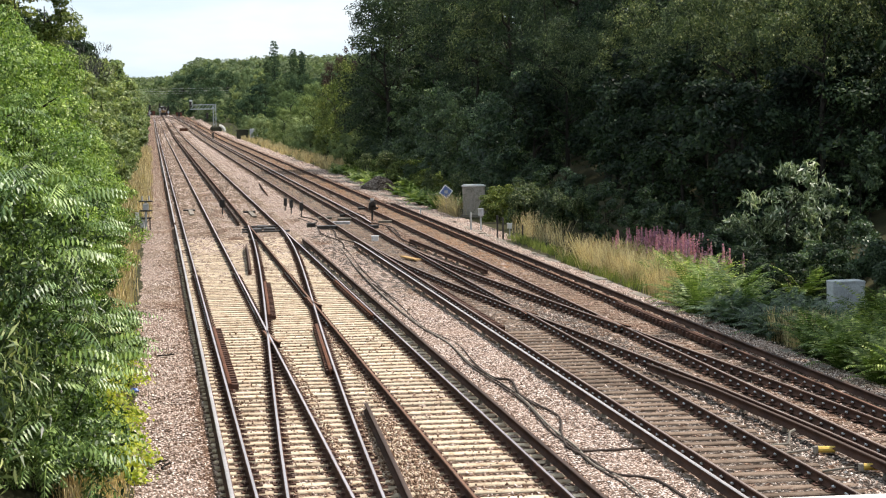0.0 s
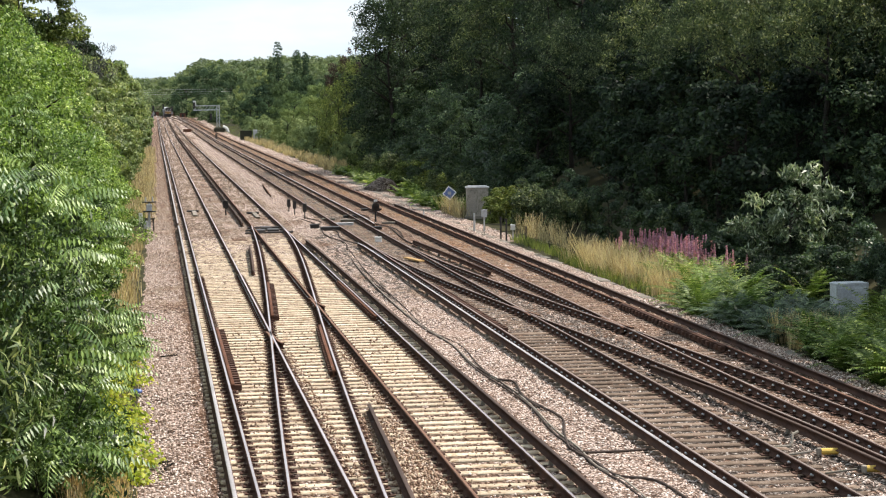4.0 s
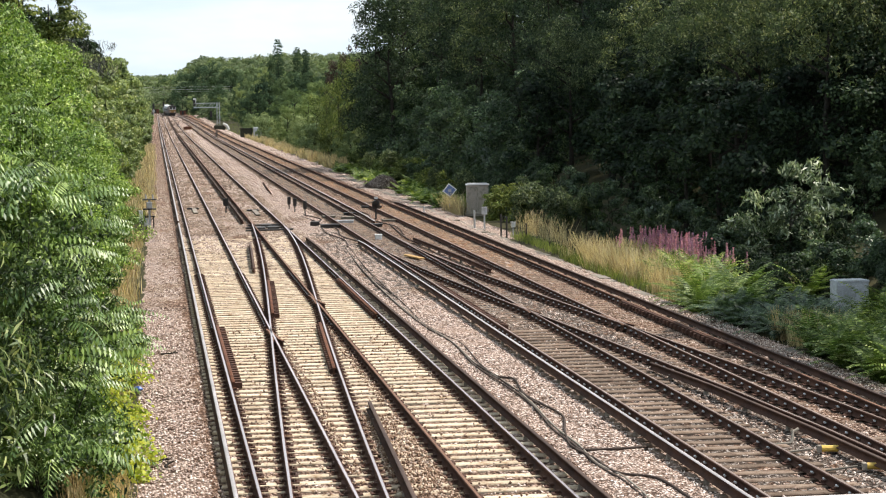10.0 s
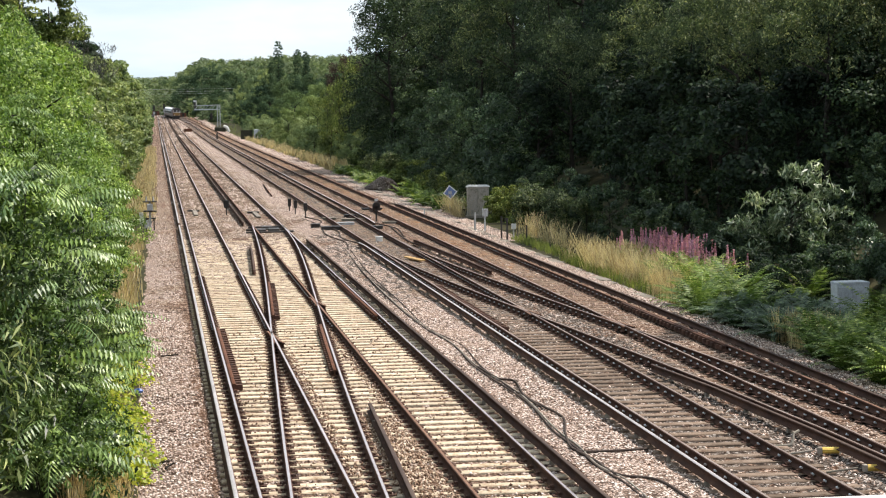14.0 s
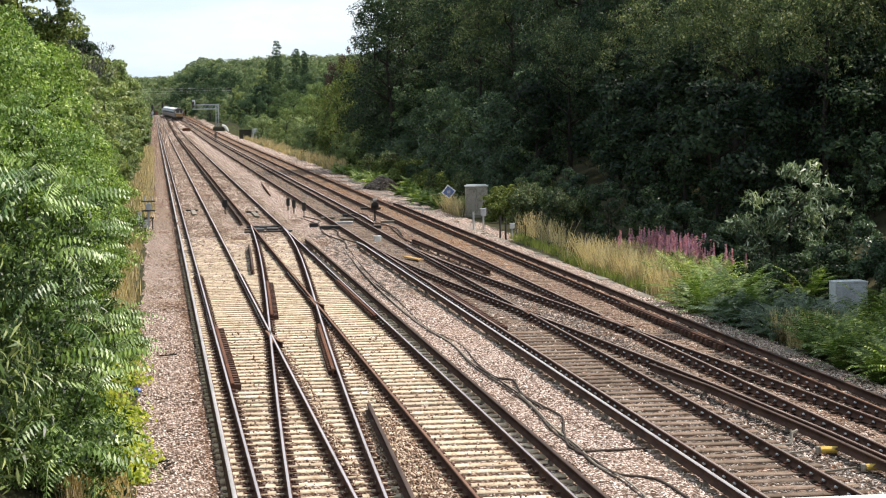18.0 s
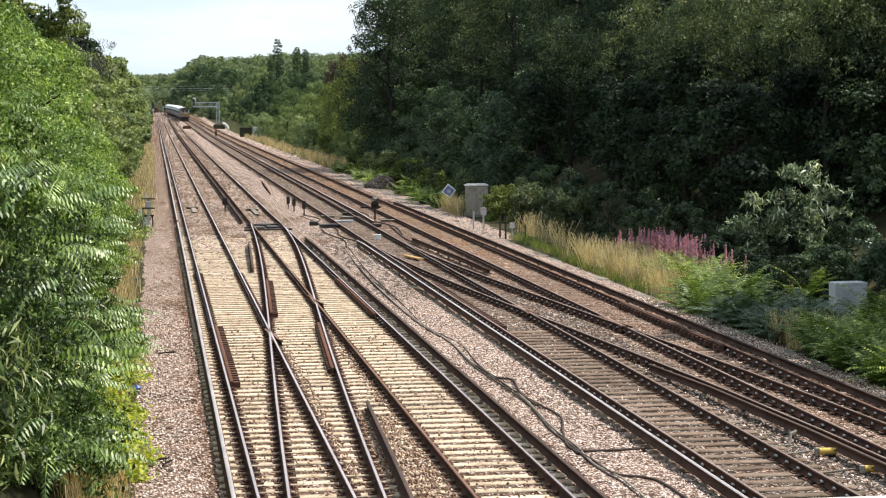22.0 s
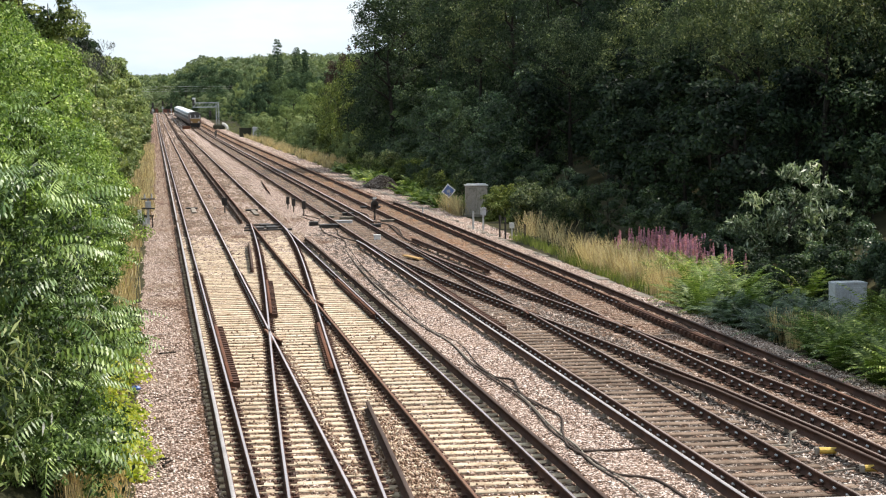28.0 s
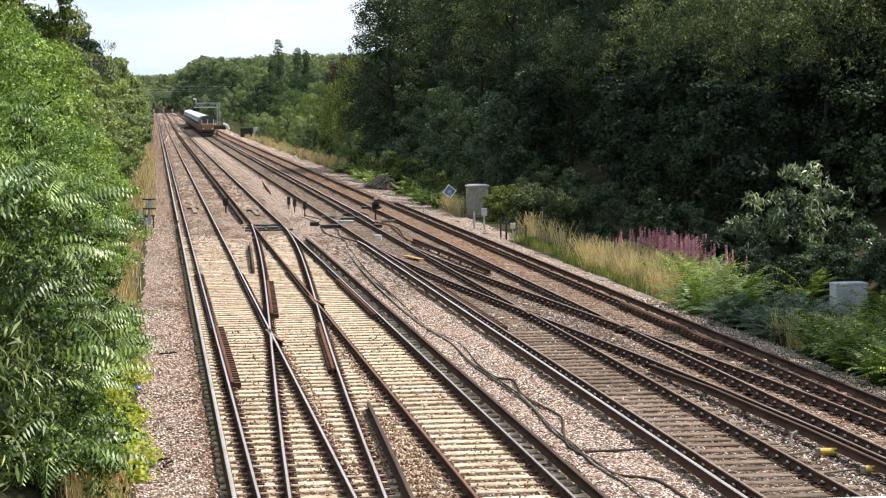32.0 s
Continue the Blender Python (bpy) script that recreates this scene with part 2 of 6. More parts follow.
LEAF_FROND = leaf_mat("feathery_leaf", (0.07, 0.145, 0.032), (0.25, 0.37, 0.115), 0.44, 0.2, None, 0.5)
# Wide dark patches in these wood greens stand for shaded hollows.
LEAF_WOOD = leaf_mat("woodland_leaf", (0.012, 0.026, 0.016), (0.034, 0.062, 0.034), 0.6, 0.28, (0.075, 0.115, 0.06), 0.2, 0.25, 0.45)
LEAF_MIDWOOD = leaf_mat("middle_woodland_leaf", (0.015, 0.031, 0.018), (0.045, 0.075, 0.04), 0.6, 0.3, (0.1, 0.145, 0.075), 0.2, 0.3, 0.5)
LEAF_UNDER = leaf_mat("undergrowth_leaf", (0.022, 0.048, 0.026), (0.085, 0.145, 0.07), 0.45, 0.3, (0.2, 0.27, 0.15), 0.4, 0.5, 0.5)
# Lighter version of the wood's leaf, with sun on the tops painted in.
LEAF_LIT = leaf_mat("lit_woodland_leaf", (0.03, 0.056, 0.028), (0.12, 0.165, 0.075), 0.5, 0.38, (0.36, 0.4, 0.22), 0.35)
# Far greens lean lighter and bluer, a little haze put into the colour.
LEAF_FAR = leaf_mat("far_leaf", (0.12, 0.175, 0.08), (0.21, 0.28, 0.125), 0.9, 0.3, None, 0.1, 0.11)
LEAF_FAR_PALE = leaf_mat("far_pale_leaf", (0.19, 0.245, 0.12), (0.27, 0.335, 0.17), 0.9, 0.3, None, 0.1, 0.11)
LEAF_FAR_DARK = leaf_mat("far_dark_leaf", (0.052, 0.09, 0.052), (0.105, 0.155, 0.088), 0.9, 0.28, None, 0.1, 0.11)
LEAF_RED = leaf_mat("copper_leaf", (0.06, 0.042, 0.038), (0.105, 0.072, 0.062), 0.7, 0.2, None, 0.1)
# Olive green lightened so that its colour carries the sun on the edge.
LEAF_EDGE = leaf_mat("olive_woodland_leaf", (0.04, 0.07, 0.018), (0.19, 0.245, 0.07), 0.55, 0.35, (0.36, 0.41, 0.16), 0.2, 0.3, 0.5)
# Hill green made greyer and paler, with the distant haze put into the colour.
LEAF_HILL_HAZE = leaf_mat("hazed_hill_leaf", (0.15, 0.195, 0.125), (0.205, 0.255, 0.16), 0.9, 0.3, None, 0.1, 0.05)
# The bush's white glints are put into the colour of its palest leaves.
LEAF_LIGHT = leaf_mat("pale_shrub_leaf", (0.03, 0.065, 0.028), (0.3, 0.38, 0.21), 0.4, 0.3, (0.8, 0.82, 0.68), 0.5)
FERN = leaf_mat("fern_frond", (0.045, 0.095, 0.015), (0.205, 0.295, 0.062), 0.5, 0.35, (0.45, 0.52, 0.22), 0.3, 1.2, 0.45)
STRAW = leaf_mat("dry_grass", (0.34, 0.23, 0.12), (0.8, 0.66, 0.43), 0.7, 0.35)
GREEN_GRASS = leaf_mat("green_grass", (0.12, 0.165, 0.035), (0.3, 0.345, 0.09), 0.6, 0.35)
WEED = leaf_mat("yellow_green_weed", (0.17, 0.28, 0.02), (0.58, 0.6, 0.06), 0.5, 0.45)
PETAL = leaf_mat("pink_petal", (0.42, 0.16, 0.33), (0.74, 0.42, 0.62), 0.6, 0.4)

# ---------------------------------------------------------------- mesh helpers


def np_mesh(name, verts, quads, mats, idx=None, smooth=False):
    """A mesh from arrays of vertices and of four-cornered faces."""
    verts, quads = np.asarray(verts, dtype=np.float32), np.asarray(quads, dtype=np.int32)
    me = bpy.data.meshes.new(name)
    me.vertices.add(len(verts))
    me.vertices.foreach_set("co", verts.ravel())
    me.loops.add(quads.size)
    me.loops.foreach_set("vertex_index", quads.ravel())
    me.polygons.add(len(quads))
    k = quads.shape[1]
    me.polygons.foreach_set("loop_start", np.arange(0, quads.size, k, dtype=np.int32))
    me.polygons.foreach_set("loop_total", np.full(len(quads), k, dtype=np.int32))
    for m in (mats if isinstance(mats, (list, tuple)) else [mats]):
        me.materials.append(m)
    if idx is not None:
        me.polygons.foreach_set("material_index", np.asarray(idx, dtype=np.int32))
    me.update(calc_edges=True)
    if smooth:
        me.shade_smooth()
    return me


def part(name, bm, material, parent, label="", bevel=0.0, smooth=False):
    """Links a bmesh as one mesh object under a thing or under a part."""
    if bevel:
        bmesh.ops.bevel(bm, geom=bm.edges[:], offset=bevel, segments=1, affect='EDGES')
    me = bpy.data.meshes.new(name)
    bm.to_mesh(me)
    bm.free()
    for m in (material if isinstance(material, (list, tuple)) else [material]):
        me.materials.append(m)
    if smooth:
        me.shade_smooth()
    return link(name, me, parent, label)


def link(name, me, parent=None, label="", m=None):
    ob = new(name, me)
    if parent is not None:
        ob.parent = parent
    if m is not None:
        ob.matrix_basis = m
    if label:
        ob["label"] = label
    return ob


def thing(name, m, label, category, group="", kind=""):
    ob = new(name)
    ob.matrix_basis = m
    return tagged(ob, label, category, group, kind)


def box(x0, x1, y0, y1, z0, z1, bm=None):
    bm = bm or bmesh.new()
    bmesh.ops.create_cube(bm, size=1.0, matrix=Matrix.Translation(((x0 + x1) / 2, (y0 + y1) / 2, (z0 + z1) / 2))
                          @ Matrix.Diagonal((x1 - x0, y1 - y0, z1 - z0, 1)))
    return bm


def rod(a, b, r, r2=None, sides=8, bm=None):
    bm = bm or bmesh.new()
    a, b = Vector(a), Vector(b)
    d = b - a
    m = Matrix.Translation((a + b) / 2) @ d.to_track_quat("Z", "Y").to_matrix().to_4x4()
    bmesh.ops.create_cone(bm, cap_ends=True, segments=sides, radius1=r, radius2=r if r2 is None else r2, depth=d.length, matrix=m)
    return bm


def sweep(profile, path, mats, face_mat, name):
    """Sweeps a closed outline (sideways, up) along a path of points."""
    path = np.asarray(path, dtype=float)
    n, k = len(path), len(profile)
    tan = np.gradient(path, axis=0)
    side = np.stack([tan[:, 1], -tan[:, 0], np.zeros(n)], 1)
    side /= np.linalg.norm(side, axis=1)[:, None]
    pr = np.asarray(profile)
    v = path[:, None, :] + side[:, None, :] * pr[None, :, 0, None] + np.array([0, 0, 1.0])[None, None, :] * pr[None, :, 1, None]
    i, j = np.meshgrid(np.arange(n - 1), np.arange(k), indexing="ij")
    a, b = i * k + j, i * k + (j + 1) % k
    q = np.stack([a, b, b + k, a + k], -1).reshape(-1, 4)
    idx = np.asarray([face_mat[s] for s in range(k)] * (n - 1))
    me = np_mesh(name, v.reshape(-1, 3), q, mats, idx)
    bm = bmesh.new()
    bm.from_mesh(me)
    bm.verts.ensure_lookup_table()
    bm.faces.new([bm.verts[s] for s in range(k)])
    bm.faces.new([bm.verts[(n - 1) * k + s] for s in range(k)])
    bmesh.ops.recalc_face_normals(bm, faces=bm.faces[:])
    bm.to_mesh(me)
    bm.free()
    return me


# ---------------------------------------------------------------- the line's plan
TRACK_X = {"a": 2.28, "b": 5.67, "c": 10.09, "d": 13.49}
GAUGE = 0.7525


def rise(y):
    """The line climbs gently in the distance and levels out."""
    k = np.maximum(0.0, np.asarray(y, dtype=float) - 350.0)
    far = np.maximum(0.0, k - 350.0)
    return 1.2e-5 * np.minimum(k, 350.0) ** 2 + 0.0084 * far / (1 + far / 190.0)


def bend(y):
    """How far the two right-hand tracks swing to the left as they run up to the junction."""
    return np.maximum(-4.42, -3.5e-5 * np.maximum(0.0, np.asarray(y, dtype=float) - 500.0) ** 2)


def line_path(x, y0, y1, z=0.0):
    near = np.arange(y0, min(y1, 300), 6.0)
    far = np.arange(max(y0, 300), y1, 20.0)
    y = np.concatenate([near, far, [y1]])
    xs = x(y) if callable(x) else np.full(len(y), x)
    return np.stack([xs + np.where(xs > 8.5, bend(y), 0), y, rise(y) + z], 1)


def fitted(points, deg=4):
    ys, xs = np.array(points).T
    c = np.polyfit((ys - 60) / 40, xs, deg)
    return lambda y: np.polyval(c, (np.asarray(y) - 60) / 40)


X_AB_L = fitted([(112, 4.92), (94, 4.45), (78.3, 3.87), (63.5, 3.26), (56.5, 2.99), (46, 2.5), (33.8, 2.02), (27, 1.8)])
X_AB_R = fitted([(112, 6.42), (97, 6.2), (83.3, 5.72), (68.6, 5.02), (59.7, 4.6), (50.6, 4.18), (41.4, 3.82), (33.4, 3.52), (27, 3.3)])
X_CD_L = fitted([(97, 9.36), (87.4, 9.52), (79, 9.75), (71.3, 10.1), (66.2, 10.45), (61.4, 10.92), (55.2, 11.38), (51, 11.64), (46.6, 11.9), (40.7, 12.2), (35.6, 12.35), (27, 12.5)])
X_CD_R = fitted([(97, 10.86), (87.8, 11.02), (81.4, 11.2), (76.5, 11.43), (71.9, 11.72), (64.3, 12.25), (61.3, 12.48), (51.5, 13.05), (48.7, 13.27), (44.8, 13.48), (39.4, 13.72), (27, 14.05)])


def bank(x, y):
    """Height of the ground beside the line."""
    x, y = np.asarray(x, dtype=float), np.asarray(y, dtype=float)
    left = np.clip(-0.9 - x, 0, 14) * 0.42
    right = np.clip(x - 20.5, 0, 22) * 0.34
    s = np.clip((y - 1050) / 1350, 0, 1)
    e = np.clip((x / np.maximum(y, 700) - 0.008) / 0.016, 0, 1)
    far = np.clip((x / np.maximum(y, 700) - 0.045) / 0.035, 0, 1)
    hill = s * s * (3 - 2 * s) * (22.0 + 18.0 * e * e * (3 - 2 * e) + 3.0 * far + 1.5 * np.sin(x * 0.06))
    fade = 1 - np.clip((y - 350) / 300, 0, 1) * 0.7
    return -0.34 + rise(np.minimum(y, 1000)) + (left + right) * fade + hill


# ---------------------------------------------------------------- ground
def ground_sheet():
    xs = np.concatenate([[-3000, -1500, -700, -300, -120, -60], np.arange(-30, 60, 1.5), [70, 90, 120, 160, 220, 320, 700, 1500, 3000]])
    ys = np.concatenate([[-2000, -600, -200, -60], np.arange(-20, 200, 4.0), np.arange(200, 800, 20.0), np.arange(800, 1500, 40.0), [1700, 2200, 3200, 4600]])
    gx, gy = np.meshgrid(xs, ys)
    gz = bank(gx, gy)
    rng = np.random.default_rng(3)
    gz += np.where((gx < -1) | (gx > 17.4), rng.uniform(-0.06, 0.06, gx.shape), 0)
    v = np.stack([gx, gy, gz], -1).reshape(-1, 3)
    nx = len(xs)
    i, j = np.meshgrid(np.arange(len(ys) - 1), np.arange(nx - 1), indexing="ij")
    a = i * nx + j
    q = np.stack([a, a + 1, a + nx + 1, a + nx], -1).reshape(-1, 4)
    ob = new("ground", np_mesh("ground", v, q, SOIL, smooth=True))
    tagged(ob, "brown leaf-littered soil of a wooded railway cutting", "ground", kind="structure")


def ballast_bed():
    xs = np.arange(-1.14, 17.41, 0.13)
    ys = np.concatenate([np.arange(-30, 28, 2.0), np.arange(28, 70, 0.16), np.arange(70, 130, 0.5), np.arange(130, 320, 2.0), np.arange(320, 1060, 20.0)])
    gx, gy = np.meshgrid(xs, ys)
    rng = np.random.default_rng(5)
    z = -0.2 + rng.uniform(-0.022, 0.022, gx.shape)
    z -= np.clip(0.1 - gx, 0, 1) * 0.1 + np.clip(gx - 15.5, 0, 1) * 0.11
    z += 0.05 * np.exp(-((gx - 7.9) / 0.7) ** 2) * (0.5 + 0.5 * np.sin(gy * 0.21 + gx))
    z -= np.where((gx > 16.25) & (gy < 99), 0.35, 0.0)
    z += rise(gy)
    v = np.stack([gx, gy, z], -1).reshape(-1, 3)
    nx = len(xs)
    i, j = np.meshgrid(np.arange(len(ys) - 1), np.arange(nx - 1), indexing="ij")
    a = i * nx + j
    q = np.stack([a, a + 1, a + nx + 1, a + nx], -1).reshape(-1, 4)
    cx = gx[:-1, :-1].ravel()
    cy = gy[:-1, :-1].ravel()
    old = (((cx > 0.9) & (cx < 7.1)) | (cx > 9.0) & (cx < 15.0)) & (rng.uniform(0, 1, cx.shape) < 0.85)
    kind = old.astype(int)
    kind[(np.abs(cx - 13.45) < 0.75) & (cy > 82 + rng.normal(0, 6, cx.shape)) & (rng.uniform(0, 1, cx.shape) < 0.9)] = 3
    kind[(cx > 7.1) & (cx < 9.0) & (cy > 125)] = 0
    kind[(cx > 0.9) & (cx < 7.1) & (cy > 76 + rng.normal(0, 6, cx.shape))] = 4
    kind[(cx > 9.0) & (cx < 12.4) & (cy > 125)] = 1
    worn = rng.uniform(0, 1, cx.shape) < np.clip((cy - 110) / 190, 0, 0.9)
    kind[(cx > 1.2) & (cx < 6.9) & worn] = 1
    far_edge = (cx < 0.7) & worn
    kind[(cx < 0.7) & (cy > 110 + rng.normal(0, 9, cx.shape))] = 4
    kind[(cx > 9.1) & (cx < 11.3) & (cy > 68) & (rng.uniform(0, 1, cx.shape) < 0.8)] = 5
    kind[(cx > 1.2) & (cx < 6.9) & worn & (rng.uniform(0, 1, cx.shape) < 0.5)] = 5
    kind[far_edge] = 1
    kind[(cx > 9.2) & (cx < 12.3) & (cy < 72 + rng.normal(0, 5, cx.shape)) & (rng.uniform(0, 1, cx.shape) < 0.8)] = 5
    kind[(cx > 0.78 - rng.exponential(0.14, cx.shape)) & (cx < 1.0)] = 1
    kind[(cx > 7.3) & (cx < 9.0) & (cy > 68) & (cy < 105) & (rng.uniform(0, 1, cx.shape) < 0.45)] = 5
    blot = np.sin(cx * 2.1 + 1.3 * np.sin(cy * 0.37)) + np.sin(cy * 0.83 + 2.0 * np.sin(cx * 1.3 + cy * 0.11)) + np.sin(cy * 0.29 + cx * 0.7) + rng.normal(0, 0.55, cx.shape)
    open_strip = (cx > 7.2) & (cx < 9.1) | (cx < 0.7)
    kind[open_strip & (cy > 55) & (blot > 1.1)] = 4
    kind[open_strip & (cy > 60) & (blot > 2.0)] = 1
    kind[(cx > 0.9) & (cx < 7.1) & (cy > 78) & (blot < -0.4)] = 0
    kind[(cx > 0.9) & (cx < 7.1) & (cy > 78) & (blot > 1.6)] = 1
    for c in TRACK_X.values():
        for s in (-1, 1):
            off = np.abs(cx + 0.065 - c - s * GAUGE + rng.normal(0, 0.05, cx.shape))
            kind[off < (0.17 if c > 8 else 0.13)] = 2
    for f, y1 in ((X_AB_L, 109), (X_AB_R, 109), (X_CD_L, 94), (X_CD_R, 94)):
        off = np.abs(cx + 0.065 - f(np.clip(cy, 27, 112)) + rng.normal(0, 0.05, cx.shape))
        kind[(off < 0.14) & (cy < y1)] = 2
    ob = new("ballast", np_mesh("ballast", v, q, [BALLAST, BALLAST_OLD, BALLAST_OILY, BALLAST_RUST, BALLAST_MID, BALLAST_GREY], kind))
    tagged(ob, "pinkish crushed granite ballast under four railway tracks", "ballast", kind="structure")


ground_sheet()
ballast_bed()

# ---------------------------------------------------------------- tracks
RAIL = [(-.07, -.159), (.07, -.159), (.07, -.148), (.012, -.13), (.012, -.045), (.036, -.035), (.036, -.006), (.022, 0),
        (-.022, 0), (-.036, -.006), (-.036, -.035), (-.012, -.045), (-.012, -.13), (-.07, -.148)]
RAIL_FACE = [0] * 7 + [1] + [0] * 6
COND_FACE = [0] * 6 + [1, 1, 1] + [0] * 5
THIRD = [(x * 1.05, z + 0.076) for x, z in RAIL]


def rail(parent, x, y0, y1, top, name="rail", label=""):
    return link(name, sweep(RAIL, line_path(x, y0, y1), [RUST, top], RAIL_FACE, name), parent, label)


def sleeper_mesh(x0, x1, mat, top=-0.165):
    bm = box(x0, x1, -0.125, 0.125, -0.33, top)
    bmesh.ops.bevel(bm, geom=[e for e in bm.edges if all(v.co.z > -0.3 for v in e.verts)], offset=0.018, segments=1, affect='EDGES')
    me = bpy.data.meshes.new("sleeper")
    bm.to_mesh(me)
    bm.free()
    me.materials.append(mat)
    return me


def chair_mesh():
    bm = box(-0.19, 0.19, -0.1, 0.1, -0.168, -0.15)
    for s in (-1, 1):
        box(s * 0.075 - 0.028, s * 0.075 + 0.028, -0.05, 0.05, -0.145, -0.1, bm)
        rod((s * 0.13, 0, -0.145), (s * 0.13, 0, -0.115), 0.02, None, 6, bm)
    me = bpy.data.meshes.new("rail_chair")
    bm.to_mesh(me)
    bm.free()
    me.materials.append(RUST)
    return me


def clip_mesh():
    bm = rod((0, -0.045, -0.085), (0, 0.045, -0.085), 0.02, None, 6)
    rod((0.03, 0.04, -0.11), (0, 0.04, -0.085), 0.015, None, 6, bm)
    me = bpy.data.meshes.new("rail_clip")
    bm.to_mesh(me)
    bm.free()
    me.materials.append(GALV)
    return me


CHAIR, CLIP = chair_mesh(), clip_mesh()


def joined_boxes(name, centres, half, mat, parent, label=""):
    """Many alike boxes in one mesh."""
    c = np.asarray(centres, dtype=float)
    corner = np.array([[-1, -1, -1], [1, -1, -1], [1, 1, -1], [-1, 1, -1], [-1, -1, 1], [1, -1, 1], [1, 1, 1], [-1, 1, 1]], dtype=float) * np.asarray(half)
    face = np.array([[0, 3, 2, 1], [4, 5, 6, 7], [0, 1, 5, 4], [1, 2, 6, 5], [2, 3, 7, 6], [3, 0, 4, 7]])
    v = (c[:, None, :] + corner[None]).reshape(-1, 3)
    q = (np.arange(len(c))[:, None, None] * 8 + face[None]).reshape(-1, 4)
    ob = link(name, np_mesh(name, v, q, mat), parent, label)
    ob["kind"] = "stuff"
    return ob


def track(key, tops, sleepers, label):
    x = TRACK_X[key]
    t = thing("railway_track", pose(0, 0, 0), label, "railway track", "tracks of the main line")
    for s, top in zip((-1, 1), tops):
        rail(t, x + s * GAUGE, 20, 1000 if x < 8 else 835, top)
    rng = np.random.default_rng(ord(key))
    for y0, y1, me in sleepers:
        for y in np.arange(y0, y1, 0.65):
            link("sleeper", me, t, m=pose(x, y + rng.uniform(-.02, .02), rng.uniform(-.008, .004), 0, 0, rng.uniform(-.5, .5)))
    yf = np.arange(sleepers[-1][1], 700, 0.65)
    joined_boxes("far_sleeper_rest", np.stack([x + (bend(yf) if x > 8 else 0 * yf), yf, rise(yf) - 0.264], 1), (1.25, 0.125, 0.066), sleepers[-1][2].materials[0], t)
    return t


WOOD, WOOD_LOW = sleeper_mesh(-1.28, 1.28, TIMBER), sleeper_mesh(-1.28, 1.28, TIMBER, -0.192)
LONG = sleeper_mesh(-3.0, 3.0, CONCRETE)
TRACKS = {
    "a": track("a", (SHINE, SHINE), [(104.2, 150, WOOD_LOW)], "straight railway track with polished rails on pale sleepers"),
    "b": track("b", (BROWN_TOP, SHINE), [(104.2, 150, WOOD_LOW)], "straight railway track with one rusty and one bright rail"),
    "c": track("c", (DULL, DULL), [(27.0, 58, WOOD), (58, 130, WOOD_LOW)], "railway track with dark rails on weathered timber sleepers"),
    "d": track("d", (DULL, BROWN_TOP), [(27.0, 130, WOOD_LOW)], "railway track with brown rails, sleepers half buried in ballast"),
}


def crossing_vee(parent, x, y, slope):
    """The cast crossing where two rails meet: a solid vee with a short wing rail on each side."""
    for s in (-1, 1):
        pts = [(x + s * 0.055 + (0.04 * s if k in (0, 6) else 0) - (slope * (k * 0.5 - 1.5) if s > 0 else 0), y - 1.5 + k * 0.5, -0.003) for k in range(7)]
        link("wing_rail", sweep(RAIL, pts, [RUST, BROWN_TOP], RAIL_FACE, "wing_rail"), parent, "cast wing rail of a crossing")


def crossover(xl, xr, y0, y1, tops, label, checks, frogs, paint):
    t = thing("crossover", pose(0, 0, 0), label, "railway points", "crossovers")
    rail(t, xl, y0, y1, tops[0], "curved_rail")
    rail(t, xr, y0, y1, tops[1], "curved_rail")
    for x, c0, c1 in checks:
        me = sweep([(px * 1.15, pz) for px, pz in RAIL], line_path(x, c0, c1, -0.004), [paint, paint], RAIL_FACE, "check_rail")
        link("check_rail", me, t, "short rusty check rail")
        for yy in np.arange(c0 + 0.2, c1, 0.43):
            xx = float(x(yy) if callable(x) else x)
            part("spacer_block", box(xx - 0.1, xx + 0.2, yy - 0.09, yy + 0.09, -0.16, -0.04), RUST, t)
    for fx, fy, sl in frogs:
        crossing_vee(t, fx, fy, sl)
    return t


AB = crossover(X_AB_L, X_AB_R, 20, 110.5, (SHINE, SHINE), "crossover rails curving between two tracks, worn bright",
               [(2.28 - GAUGE + 0.09, 47.5, 60), (lambda y: X_AB_R(y) - 0.1, 49.5, 60), (lambda y: X_AB_L(y) + 0.1, 63, 75), (5.67 + GAUGE - 0.09, 62, 75)],
               [(2.28 + GAUGE, 57.0, 0.055), (5.67 - GAUGE, 67.0, 0.055)], RUST_MID)
CD = crossover(X_CD_L, X_CD_R, 20, 95, (DULL, DULL), "crossover rails curving between two tracks, brown with rust",
               [(10.09 - GAUGE + 0.09, 58, 72), (13.49 + GAUGE - 0.09, 52, 64)],
               [(10.09 + GAUGE, 62.5, 0.07), (13.49 - GAUGE, 58.5, 0.06)], RUST)
for key, t in TRACKS.items():
    for s in (-1, 1):
        for y in np.arange(28.3, 80 if key in "ab" else 92, 0.65):
            x = TRACK_X[key] + s * GAUGE
            link("rail_chair", CHAIR, t, m=pose(x, y, 0))
            if key in "cd" or y > 60:
                link("rail_clip", CLIP, t, m=pose(x - 0.06, y, 0))
for t, fs, y1 in ((AB, (X_AB_L, X_AB_R), 100), (CD, (X_CD_L, X_CD_R), 88)):
    for f in fs:
        for y in np.arange(28.3, y1, 0.65):
            link("rail_chair", CHAIR, t, m=pose(float(f(y)), y, 0))
            if t is CD:
                link("rail_clip", CLIP, t, m=pose(float(f(y)) - 0.06, y, 0))
rng = np.random.default_rng(11)
